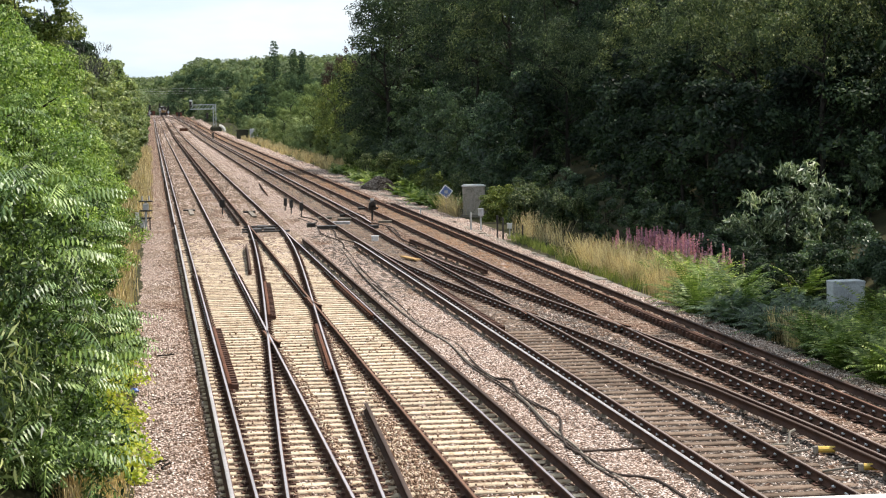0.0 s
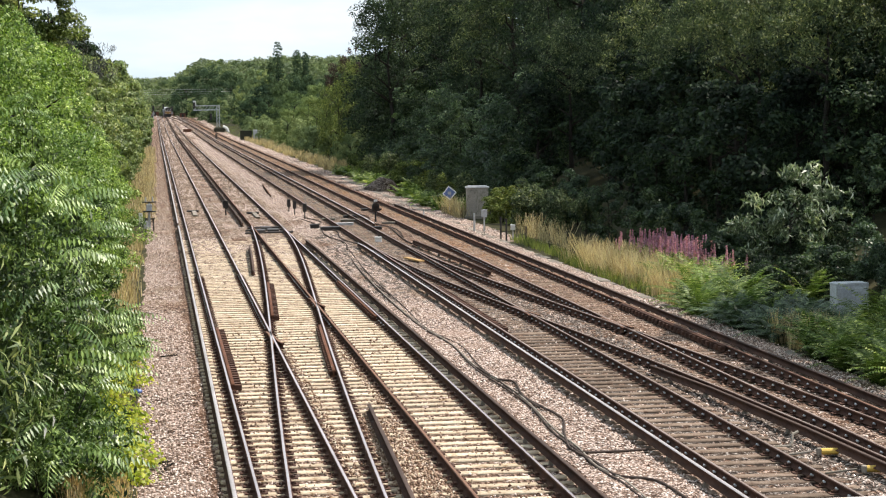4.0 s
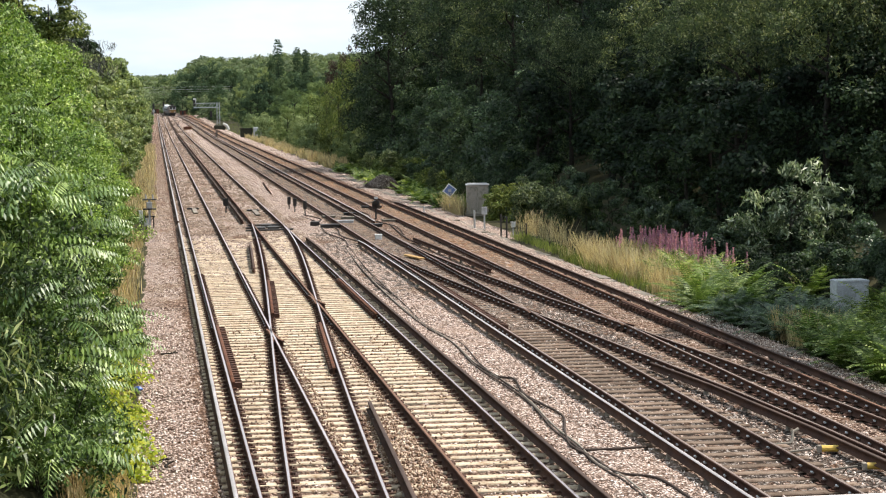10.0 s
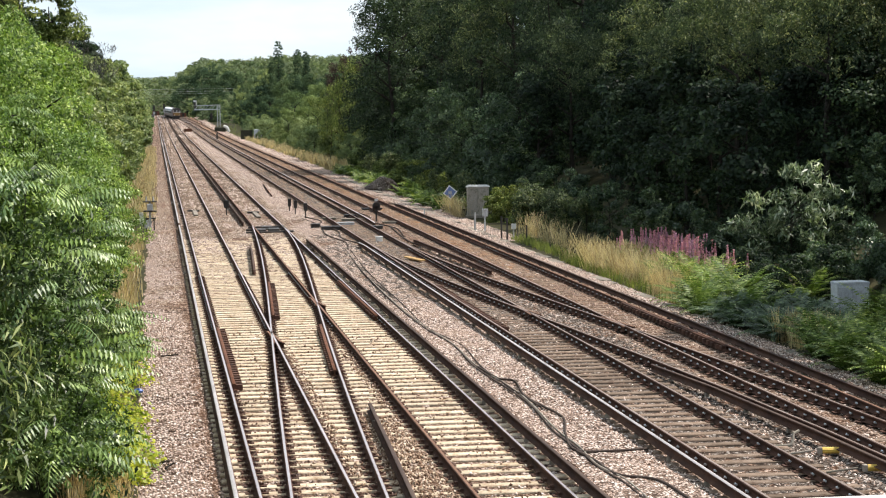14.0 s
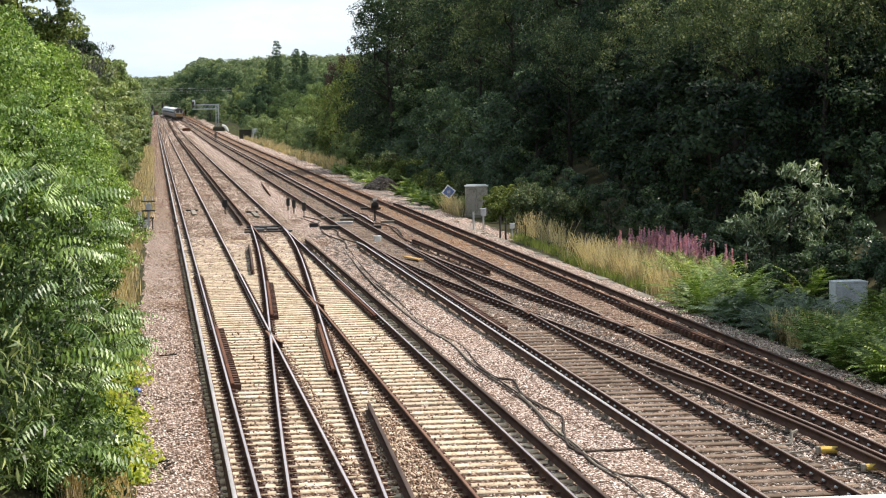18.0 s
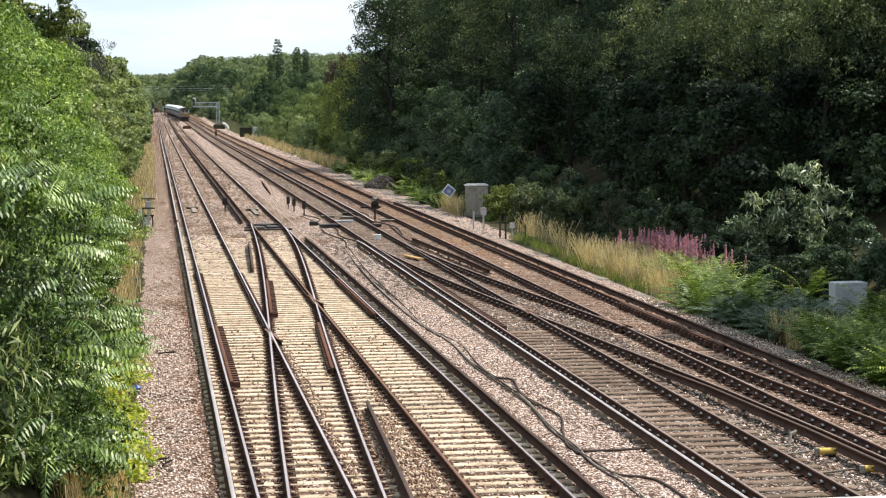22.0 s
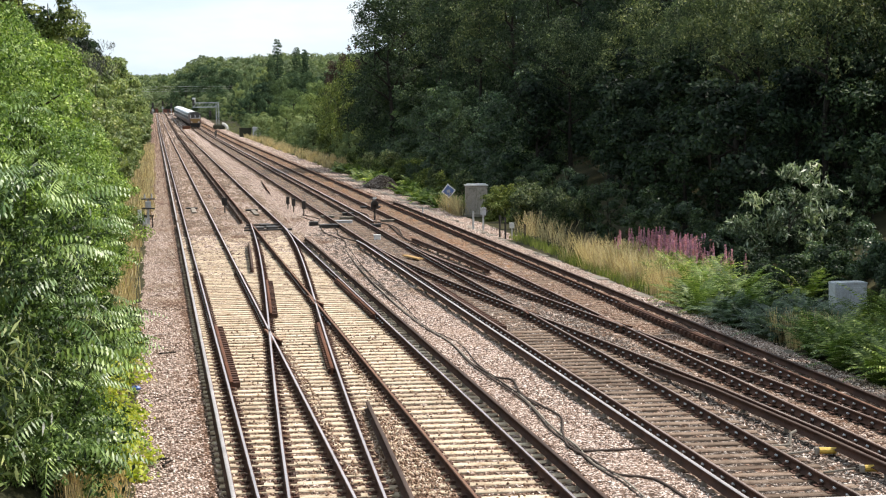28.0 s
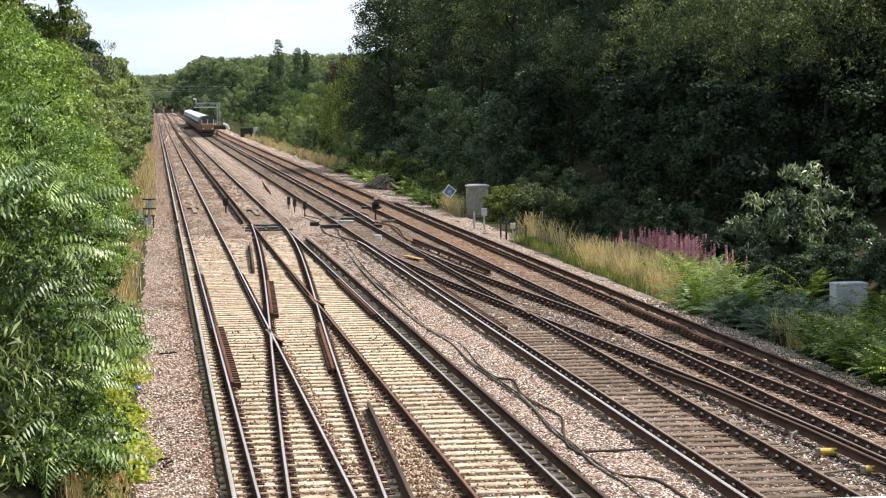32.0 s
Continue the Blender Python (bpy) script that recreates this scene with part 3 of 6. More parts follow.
for y in np.arange(27.0, 104.0, 0.65):
    sunk = max(0.0, y - 62) * 0.0009
    link("bearer", LONG, AB, m=pose(3.98, y + rng.uniform(-.015, .015), rng.uniform(-.008, .004) - sunk, 0, 0, rng.uniform(-.3, .3)))


def third_rail(x, y0, y1, top=None, label="conductor rail with a worn grey top on insulators"):
    t = thing("conductor_rail", pose(0, 0, 0), label, "conductor rail", "conductor rails")
    path = line_path(x, y0, y1)
    path[0, 2] -= 0.05
    path[-1, 2] -= 0.05
    link("rail", sweep(THIRD, path, [RUST, top or COND_DARK], COND_FACE, "rail"), t)
    bm = rod((0, 0, -0.2), (0, 0, -0.08), 0.075, 0.055, 8)
    me = bpy.data.meshes.new("insulator")
    bm.to_mesh(me)
    bm.free()
    me.materials.append(TROUGH)
    for y in np.arange(y0 + 1.0, min(y1, 130), 2.6):
        link("insulator", me, t, m=pose(float(x(y)) if callable(x) else x, y, 0))
    return t


for key, side, y0, y1 in (("a", -1, 20, 112), ("a", -1, 114, 1000), ("b", 1, 20, 98), ("b", -1, 113, 1000), ("c", -1, 20, 95),
                          ("c", 1, 110, 1000), ("d", 1, 20, 131)):
    third_rail(TRACK_X[key] + side * (GAUGE + 0.4), y0, y1, COND_TOP if key in "ac" else None)
third_rail(lambda y: X_CD_L(y) - 0.36, 20, 48.5)
third_rail(lambda y: 11.5 + (95.5 - y) * 0.034, 77, 95.5)
third_rail(lambda y: X_AB_R(y) + 0.38, 20, 43.5)
third_rail(lambda y: X_AB_L(y) - 0.38, 80, 95)


def loose_stones():
    """Stones lying on the open ballast where the line passes closest under the bridge."""
    rng = np.random.default_rng(17)
    n = 26000
    y = 29 + 34 * rng.uniform(0, 1, n) ** 1.25
    x = rng.uniform(-0.6, 16.2, n)
    keep = ((x < 1.0) | ((x > 7.0) & (x < 8.85)) | (x > 11.3) & (x < 11.8) | (x > 14.8)) | (rng.uniform(0, 1, n) < 0.16)
    x, y = x[keep], y[keep]
    n = len(x)
    def strewn(k, x0, x1, y0, y1):
        return rng.uniform(x0, x1, k), y0 + (y1 - y0) * rng.uniform(0, 1, k) ** 1.2
    over = [strewn(2600, 3.85, 4.75, 30, 43), strewn(1500, 1.3, 6.6, 30, 60), strewn(700, 4.6, 5.0, 44, 60), strewn(700, 3.0, 3.4, 36, 55)]
    x, y = np.concatenate([x] + [o[0] for o in over]), np.concatenate([y] + [o[1] for o in over])
    on_top = np.arange(len(x)) >= n
    n = len(x)
    r = rng.uniform(0.015, 0.032, n)[:, None, None]
    base = np.array([[1, 0, 0], [0, 1, 0], [-1, 0, 0], [0, -1, 0], [0, 0, 1], [0, 0, -1]], dtype=float)
    v = base[None] * r * rng.uniform(0.6, 1.35, (n, 6, 1)) + rng.normal(0, 0.2, (n, 6, 3)) * r
    z = np.where(on_top, -0.155, -0.187) - np.clip(0.1 - x, 0, 1) * 0.1 - np.clip(x - 15.5, 0, 1) * 0.11
    v += np.stack([x, y, z], 1)[:, None]
    tri = np.array([[0, 1, 4], [1, 2, 4], [2, 3, 4], [3, 0, 4], [1, 0, 5], [2, 1, 5], [3, 2, 5], [0, 3, 5]])
    f = (np.arange(n)[:, None, None] * 6 + tri[None]).reshape(-1, 3)
    m, nd, l, b = new_mat("ballast_stone")
    geo = nd.new("ShaderNodeNewGeometry")
    col = ramp_node(nd, l, geo.outputs["Random Per Island"], [(0.0, (0.13, 0.085, 0.06)), (0.4, (0.4, 0.29, 0.235)), (0.8, (0.66, 0.53, 0.45)), (1.0, (0.86, 0.77, 0.69))])
    l.new(col, b.inputs["Base Color"])
    b.inputs["Roughness"].default_value = 0.9
    b.inputs["Specular IOR Level"].default_value = 0.1
    m2, nd, l, b = new_mat("rusty_stone")
    geo = nd.new("ShaderNodeNewGeometry")
    col = ramp_node(nd, l, geo.outputs["Random Per Island"], [(0.0, (0.1, 0.06, 0.04)), (0.5, (0.26, 0.17, 0.115)), (0.85, (0.42, 0.31, 0.23)), (1.0, (0.62, 0.52, 0.42))])
    l.new(col, b.inputs["Base Color"])
    b.inputs["Roughness"].default_value = 0.9
    b.inputs["Specular IOR Level"].default_value = 0.1
    tagged(new("ballast_stones", np_mesh("ballast_stones", v.reshape(-1, 3), f, [m, m2], np.repeat(on_top.astype(int), 8))), "loose pinkish granite stones on the ballast", "ballast stones", kind="stuff")


loose_stones()

# ---------------------------------------------------------------- plants


def unit(v):
    return v / np.maximum(np.linalg.norm(v, axis=-1, keepdims=True), 1e-6)


def leaves(centres, facing, size, rng, aspect=0.55, droop=0.25, loose=0.55):
    """Leaves as folded lozenges: vertices and faces. facing: the way each leaf looks, roughly."""
    n = len(centres)
    nrm = unit(facing + rng.normal(0, loose, (n, 3)))
    along = unit(np.cross(nrm, rng.normal(0, 1, (n, 3))))
    along[:, 2] -= droop
    along = unit(along)
    side = unit(np.cross(nrm, along))
    s = size * rng.uniform(0.65, 1.35, (n, 1))
    fold = nrm * s * 0.12
    v = np.stack([centres - along * s * 0.5, centres + side * s * aspect * 0.5 + fold, centres + along * s * 0.5, centres - side * s * aspect * 0.5 + fold], 1)
    q = np.arange(n * 4).reshape(n, 4)
    return v.reshape(-1, 3), q


def crown_points(rng, lobes, n, radius, per=110, way=(0.6, 0.5, 0.45)):
    """Points on the outsides of many small clumps that sit on the given lobes (x, y, z, rx, ry, rz)."""
    lobes = np.asarray(lobes, dtype=float)
    area = (lobes[:, 3] * lobes[:, 4] + lobes[:, 3] * lobes[:, 5])
    k = max(8, n // per)
    pick = rng.choice(len(lobes), k, p=area / area.sum())
    d = unit(rng.normal(0, 1, (k, 3)))
    d[:, 2] = np.where(d[:, 2] < -0.45, -d[:, 2], d[:, 2])
    depth = rng.uniform(0.72, 1.05, (k, 1)) if per != 170 else rng.uniform(0.5, 1.12, (k, 1))
    c = lobes[pick, :3] + d * lobes[pick, 3:] * depth
    r = radius * rng.uniform(0.6, 1.4, k)
    w = r ** 2
    own = rng.choice(k, n, p=w / w.sum())
    u = unit(rng.normal(0, 1, (n, 3)))
    flat = np.array([1.0, 1.0, 0.7])
    pts = c[own] + u * r[own, None] * flat * rng.uniform(0.55, 1.0, (n, 1))
    return pts, unit(u * way[0] + d[own] * way[1] + np.array([0, 0, way[2]]))


def trunk_mesh(rng, h, r, limbs, reach):
    bm = bmesh.new()
    pts = [Vector((0, 0, -0.5))]
    for k in range(1, 6):
        pts.append(Vector((rng.normal(0, 0.04 * h / 5), rng.normal(0, 0.04 * h / 5), h * k / 5)))
    for k in range(5):
        rod(pts[k], pts[k + 1], r * (1 - k * 0.17), r * (1 - (k + 1) * 0.17), 7, bm)
    for k in range(limbs):
        z = h * rng.uniform(0.3, 0.95)
        a = rng.uniform(0, 6.28)
        base = Vector((0, 0, z))
        mid = base + Vector((math.cos(a), math.sin(a), 0.55)) * reach * 0.5
        end = mid + Vector((math.cos(a + rng.normal(0, .4)), math.sin(a + rng.normal(0, .4)), 0.6)) * reach * 0.5
        rod(base, mid, r * 0.4, r * 0.25, 6, bm)
        rod(mid, end, r * 0.25, r * 0.08, 6, bm)
    me = bpy.data.meshes.new("trunk")
    bm.to_mesh(me)
    bm.free()
    me.materials.append(BARK)
    return me


def plant(name, seed, lobes, n, leaf, clump, mat, label, category, trunk=(3.0, 0.1, 6, 1.2), aspect=0.55, droop=0.25, group="", per=110, far=False):
    rng = np.random.default_rng(seed)
    pts, face = crown_points(rng, lobes, n, clump, per, (0.8, 0.55, 0.2) if far else (0.6, 0.5, 0.45))
    v, q = leaves(pts, face, leaf, rng, aspect, droop, 0.3 if far else 0.55)
    t = thing(name, pose(0, 0, -60), label, category, group)
    link("trunk", trunk_mesh(rng, *trunk), t)
    link("crown", np_mesh("crown", v, q, mat), t)
    return t


def lobes_for(rng, h, r, low, k):
    """Lobes of a crown from the height low to h with the widest part at the middle."""
    out = []
    for _ in range(k):
        f = rng.uniform(0, 1)
        z = low + (h - low) * f
        rr = r * (0.45 + 0.55 * math.sin(math.pi * min(1, f * 0.85 + 0.15)))
        a = rng.uniform(0, 6.28)
        s = r * rng.uniform(0.32, 0.5)
        out.append((math.cos(a) * (rr - s) * rng.uniform(0.5, 1), math.sin(a) * (rr - s) * rng.uniform(0.5, 1), z, s, s, s * rng.uniform(0.8, 1.3)))
    return out


def variants(name, count, seed, h, r, low, k, n, leaf, clump, mat, label, category, **kw):
    out = []
    for s in range(count):
        rng = np.random.default_rng(seed + s)
        out.append(plant(name, seed + 50 + s, lobes_for(rng, h * rng.uniform(0.92, 1.08), r, low, k), n, leaf, clump, mat, label, category,
                         trunk=(h * 0.75, (r * 0.055 + 0.03) if h > 6 else (r * 0.02 + 0.012), 7, r * 0.5), **kw))
    return out


def scatter(kinds, spots, rng, lift=0.0, smin=0.85, smax=1.15):
    """Copies of the given plants at (x, y) spots on the bank; each first plant goes to a spot too."""
    used = set()
    for x, y in spots:
        k = int(rng.integers(len(kinds)))
        ob = kinds[k]
        s = rng.uniform(smin, smax)
        z = float(bank(x, y)) + lift
        m = Matrix.Translation((x, y, z)) @ Euler((0, 0, rng.uniform(0, 6.28))).to_matrix().to_4x4()
        if k not in used:
            used.add(k)
            ob.matrix_basis = m @ Matrix.Scale(s, 4)
        else:
            c = copy_thing(ob, m)
            c.scale = (s, s, s)
    for k, ob in enumerate(kinds):
        if k not in used:
            for o in list(ob.children_recursive) + [ob]:
                bpy.data.objects.remove(o)


rng = np.random.default_rng(21)
# left of the line: a steep green wall of shrubs and trees
near_shrub = variants("shrub", 3, 100, 4.4, 1.6, 0.3, 20, 12500, 0.105, 0.34, LEAF_HEDGE, "dense leafy green shrub in full sun", "shrub", group="trackside shrubs", aspect=0.4, droop=0.4, per=170)
scatter(near_shrub, [(-1.95 - rng.uniform(0, .5), y + rng.uniform(-.5, .5)) for y in np.arange(48, 84, 2.3)], rng)
near_tree = variants("hedge_tree", 3, 120, 7.1, 2.2, 0.8, 28, 20000, 0.125, 0.46, LEAF_HEDGE, "bushy green tree on the cutting's bank", "tree", group="trackside trees", aspect=0.4, droop=0.4, per=170)
scatter(near_tree, [(-4.0 - rng.uniform(0, .6), y + rng.uniform(-.6, .6)) for y in np.arange(39, 70, 3.6)], rng, 0, 0.88, 1.04)
scatter(variants("hedge_tree", 2, 126, 6.6, 2.3, 0.6, 24, 11000, 0.15, 0.5, LEAF_HEDGE, "bushy green tree on the cutting's bank", "tree", group="trackside trees", aspect=0.45, per=170),
        [(-4.3 - rng.uniform(0, .6), y + rng.uniform(-.6, .6)) for y in np.arange(72, 113, 3.6)], rng)
far_shrub = variants("shrub", 3, 140, 5.2, 1.9, 0.2, 20, 2600, 0.2, 0.45, LEAF_OLIVE, "leafy green shrub beside the line", "shrub", group="trackside shrubs")
scatter(far_shrub, [(-3.5 + min(1.1, (y - 85) * .012) - rng.uniform(0, .4), y + rng.uniform(-.6, .6)) for y in np.arange(85, 200, 3.0)], rng)
scatter(variants("shrub", 2, 150, 5.4, 2.1, 0.2, 18, 1500, 0.3, 0.5, LEAF_OLIVE, "leafy green shrub far along the line", "shrub", group="trackside shrubs"),
        [(-2.3 - rng.uniform(0, .4), y + rng.uniform(-.8, .8)) for y in np.arange(202, 640, 5.0)], rng)
far_tree = variants("hedge_tree", 3, 160, 7.2, 2.6, 0.8, 28, 4200, 0.24, 0.5, LEAF_OLIVE, "green tree on the cutting's bank", "tree", group="trackside trees")
scatter(far_tree, [(-4.9 - rng.uniform(0, .8), y + rng.uniform(-.8, .8)) for y in np.arange(113, 220, 4.6)], rng)
scatter(variants("hedge_tree", 2, 165, 8.6, 3.0, 0.8, 24, 2200, 0.4, 0.7, LEAF_OLIVE, "green tree far along the bank", "tree", group="trackside trees"),
        [(-4.4 - rng.uniform(0, .8), y + rng.uniform(-.8, .8)) for y in np.arange(224, 640, 7)], rng)
scatter(variants("bank_tree", 2, 170, 9.5, 3.2, 2.0, 26, 2600, 0.38, 0.8, LEAF_WOOD, "dark tall tree at the top of the bank", "tree", group="bank trees"),
        [(-9.0 - rng.uniform(0, 3), y + rng.uniform(-1.5, 1.5)) for y in np.arange(140, 330, 14)], rng)

# right of the line: tall dark wood
NEAR_WOOD = "tall dark-leaved tree in the shade of a wood"
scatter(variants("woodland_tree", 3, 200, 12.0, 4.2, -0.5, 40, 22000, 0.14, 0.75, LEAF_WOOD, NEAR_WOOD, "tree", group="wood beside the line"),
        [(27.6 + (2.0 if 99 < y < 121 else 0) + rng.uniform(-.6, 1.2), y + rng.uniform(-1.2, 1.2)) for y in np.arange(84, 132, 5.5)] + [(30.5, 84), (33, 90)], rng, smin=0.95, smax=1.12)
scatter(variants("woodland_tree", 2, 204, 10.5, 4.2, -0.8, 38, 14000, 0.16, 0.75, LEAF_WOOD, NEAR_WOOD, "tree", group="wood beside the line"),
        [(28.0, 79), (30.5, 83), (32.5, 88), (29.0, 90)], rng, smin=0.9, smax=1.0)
# Trees off to the right, mostly unseen, added to shade the ferns.
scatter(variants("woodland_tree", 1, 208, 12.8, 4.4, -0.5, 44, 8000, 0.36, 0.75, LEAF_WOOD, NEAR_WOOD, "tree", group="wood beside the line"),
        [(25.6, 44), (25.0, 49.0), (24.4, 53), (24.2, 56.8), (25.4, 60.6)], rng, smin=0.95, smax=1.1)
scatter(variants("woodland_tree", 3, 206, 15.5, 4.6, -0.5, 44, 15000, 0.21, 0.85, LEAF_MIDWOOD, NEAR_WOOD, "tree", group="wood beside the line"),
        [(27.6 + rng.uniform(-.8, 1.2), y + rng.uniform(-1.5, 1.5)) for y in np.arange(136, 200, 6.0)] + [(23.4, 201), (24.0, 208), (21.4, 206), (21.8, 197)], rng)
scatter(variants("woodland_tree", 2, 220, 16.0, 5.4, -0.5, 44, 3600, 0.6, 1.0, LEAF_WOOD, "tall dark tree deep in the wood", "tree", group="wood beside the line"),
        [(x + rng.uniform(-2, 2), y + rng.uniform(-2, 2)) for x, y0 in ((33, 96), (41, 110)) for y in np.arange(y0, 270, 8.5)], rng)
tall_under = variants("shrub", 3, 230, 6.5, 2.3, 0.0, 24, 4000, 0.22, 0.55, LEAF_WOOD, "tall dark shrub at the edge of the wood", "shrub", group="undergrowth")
# The four shrubs from (25.2, 46) to (25.6, 59.5) are unseen, added for shade.
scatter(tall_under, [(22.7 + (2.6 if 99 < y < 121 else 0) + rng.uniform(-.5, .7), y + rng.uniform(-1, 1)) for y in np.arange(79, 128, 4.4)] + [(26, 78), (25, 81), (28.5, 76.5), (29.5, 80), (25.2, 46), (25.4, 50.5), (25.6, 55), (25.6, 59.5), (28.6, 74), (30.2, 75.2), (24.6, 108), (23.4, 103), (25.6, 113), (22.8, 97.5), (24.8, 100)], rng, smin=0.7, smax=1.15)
# Farther shrubs take a lighter leaf; the sun on them is put into colour.
scatter(variants("shrub", 2, 236, 6.0, 2.3, 0.0, 24, 4000, 0.2, 0.55, LEAF_UNDER, "tall shrub at the wood's edge, coloured lighter as if lit", "shrub", group="undergrowth"),
        [(22.7 + rng.uniform(-.5, .7), y + rng.uniform(-1, 1)) for y in np.arange(130, 206, 4.4)], rng, smin=0.6, smax=1.1)
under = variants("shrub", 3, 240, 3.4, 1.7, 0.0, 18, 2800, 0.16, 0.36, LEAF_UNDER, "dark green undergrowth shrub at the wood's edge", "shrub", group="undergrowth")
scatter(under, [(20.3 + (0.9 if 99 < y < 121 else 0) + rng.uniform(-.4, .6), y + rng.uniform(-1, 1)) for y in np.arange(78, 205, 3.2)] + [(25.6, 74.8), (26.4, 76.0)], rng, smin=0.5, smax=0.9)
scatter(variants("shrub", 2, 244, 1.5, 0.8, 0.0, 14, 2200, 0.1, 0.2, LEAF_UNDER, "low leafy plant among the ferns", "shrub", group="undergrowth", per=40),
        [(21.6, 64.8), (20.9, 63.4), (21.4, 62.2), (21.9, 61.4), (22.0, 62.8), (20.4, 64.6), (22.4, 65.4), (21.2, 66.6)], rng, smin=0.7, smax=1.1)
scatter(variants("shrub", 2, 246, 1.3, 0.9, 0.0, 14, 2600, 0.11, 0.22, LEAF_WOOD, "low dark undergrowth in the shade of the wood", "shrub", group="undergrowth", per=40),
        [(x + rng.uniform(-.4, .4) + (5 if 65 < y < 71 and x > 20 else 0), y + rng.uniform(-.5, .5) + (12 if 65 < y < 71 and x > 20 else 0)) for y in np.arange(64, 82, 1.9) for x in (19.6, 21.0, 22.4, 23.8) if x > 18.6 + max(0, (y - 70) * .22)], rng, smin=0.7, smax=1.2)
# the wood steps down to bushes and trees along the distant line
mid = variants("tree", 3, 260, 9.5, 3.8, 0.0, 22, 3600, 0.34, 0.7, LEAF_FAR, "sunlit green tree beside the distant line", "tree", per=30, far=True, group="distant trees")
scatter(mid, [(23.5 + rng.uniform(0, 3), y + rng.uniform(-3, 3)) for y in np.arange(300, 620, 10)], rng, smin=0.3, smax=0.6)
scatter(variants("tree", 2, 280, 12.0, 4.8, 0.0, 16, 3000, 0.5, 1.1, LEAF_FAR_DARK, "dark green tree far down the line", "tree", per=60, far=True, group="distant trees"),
        [(x + rng.uniform(-3, 3), y + rng.uniform(-6, 6)) for y in np.arange(480, 840, 24) for x in (24, 33, 44, 58, 70) if x < y * 0.1 + 4], rng, smin=0.55, smax=0.8)


def round_heads(mat, seed, label, spots, leaf, count=2, n=5200, slim=1.0, low=0.06):
    """Single trees with crowns of a few large lobes; spots: x, y, height, half width."""
    kinds = []
    for k in range(count):
        r = np.random.default_rng(seed + k)
        lob = []
        for j in range(11):
            f = low + (0.86 - low) * j / 10
            w = (0.3 + 0.62 * math.sin(math.pi * min(1.0, 0.2 + f * 0.85))) * slim
            a = j * 2.4 + r.uniform(-.4, .4)
            q = r.uniform(0.34, 0.5)
            lob.append((math.cos(a) * w * 0.55 * 4, math.sin(a) * w * 0.55 * 4, f * 10, q * 4 * slim, q * 4 * slim, q * 3.2))
        kinds.append(plant("tree", seed + 20 + k, lob, n, leaf, 0.75, mat, label, "tree", trunk=(7.0, 0.25, 6, 2.0), per=70, far=True, group="distant trees"))
    used = set()
    for k, (x, y, h, w) in enumerate(spots):
        ob = kinds[k % count]
        c = ob if k % count not in used else copy_thing(ob, Matrix.Identity(4))
        used.add(k % count)
        c.matrix_basis = Matrix.Translation((x, y, float(bank(x, y)) - .2)) @ Euler((0, 0, k * 1.9)).to_matrix().to_4x4() @ Matrix.Diagonal((w / 3.6, w / 3.6, h / 9.9, 1))


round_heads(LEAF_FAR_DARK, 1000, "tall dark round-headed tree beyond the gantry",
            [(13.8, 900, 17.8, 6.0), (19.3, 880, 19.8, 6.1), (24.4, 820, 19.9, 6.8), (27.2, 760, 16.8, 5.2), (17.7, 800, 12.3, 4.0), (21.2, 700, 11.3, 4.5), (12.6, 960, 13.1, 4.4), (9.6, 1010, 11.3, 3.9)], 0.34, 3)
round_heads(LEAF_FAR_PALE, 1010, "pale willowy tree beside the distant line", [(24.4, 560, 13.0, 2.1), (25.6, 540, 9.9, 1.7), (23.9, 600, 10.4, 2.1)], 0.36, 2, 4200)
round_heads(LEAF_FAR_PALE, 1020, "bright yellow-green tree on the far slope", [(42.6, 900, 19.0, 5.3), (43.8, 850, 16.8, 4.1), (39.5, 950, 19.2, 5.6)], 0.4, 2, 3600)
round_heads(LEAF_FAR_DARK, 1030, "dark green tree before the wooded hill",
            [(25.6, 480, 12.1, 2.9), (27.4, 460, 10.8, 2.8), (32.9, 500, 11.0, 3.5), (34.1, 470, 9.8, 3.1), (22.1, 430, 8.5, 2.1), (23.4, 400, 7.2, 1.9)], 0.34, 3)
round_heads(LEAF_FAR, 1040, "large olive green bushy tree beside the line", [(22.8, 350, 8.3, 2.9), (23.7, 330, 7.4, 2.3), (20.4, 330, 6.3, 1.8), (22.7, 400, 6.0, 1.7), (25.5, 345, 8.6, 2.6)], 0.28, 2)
round_heads(LEAF_EDGE, 1050, "olive green tree at the wood's end, its leaves coloured as sunlit",
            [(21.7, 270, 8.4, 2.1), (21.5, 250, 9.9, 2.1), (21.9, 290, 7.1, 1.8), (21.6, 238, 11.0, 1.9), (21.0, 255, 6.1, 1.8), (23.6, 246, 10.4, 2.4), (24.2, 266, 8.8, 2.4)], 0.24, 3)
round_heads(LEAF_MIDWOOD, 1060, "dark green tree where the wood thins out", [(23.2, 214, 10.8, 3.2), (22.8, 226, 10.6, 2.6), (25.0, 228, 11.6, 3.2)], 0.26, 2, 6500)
round_heads(LEAF_RED, 1070, "copper-leaved tree behind the end of the wood", [(27.6, 300, 12.6, 2.6), (27.4, 320, 11.4, 2.2)], 0.3, 2, 4200)


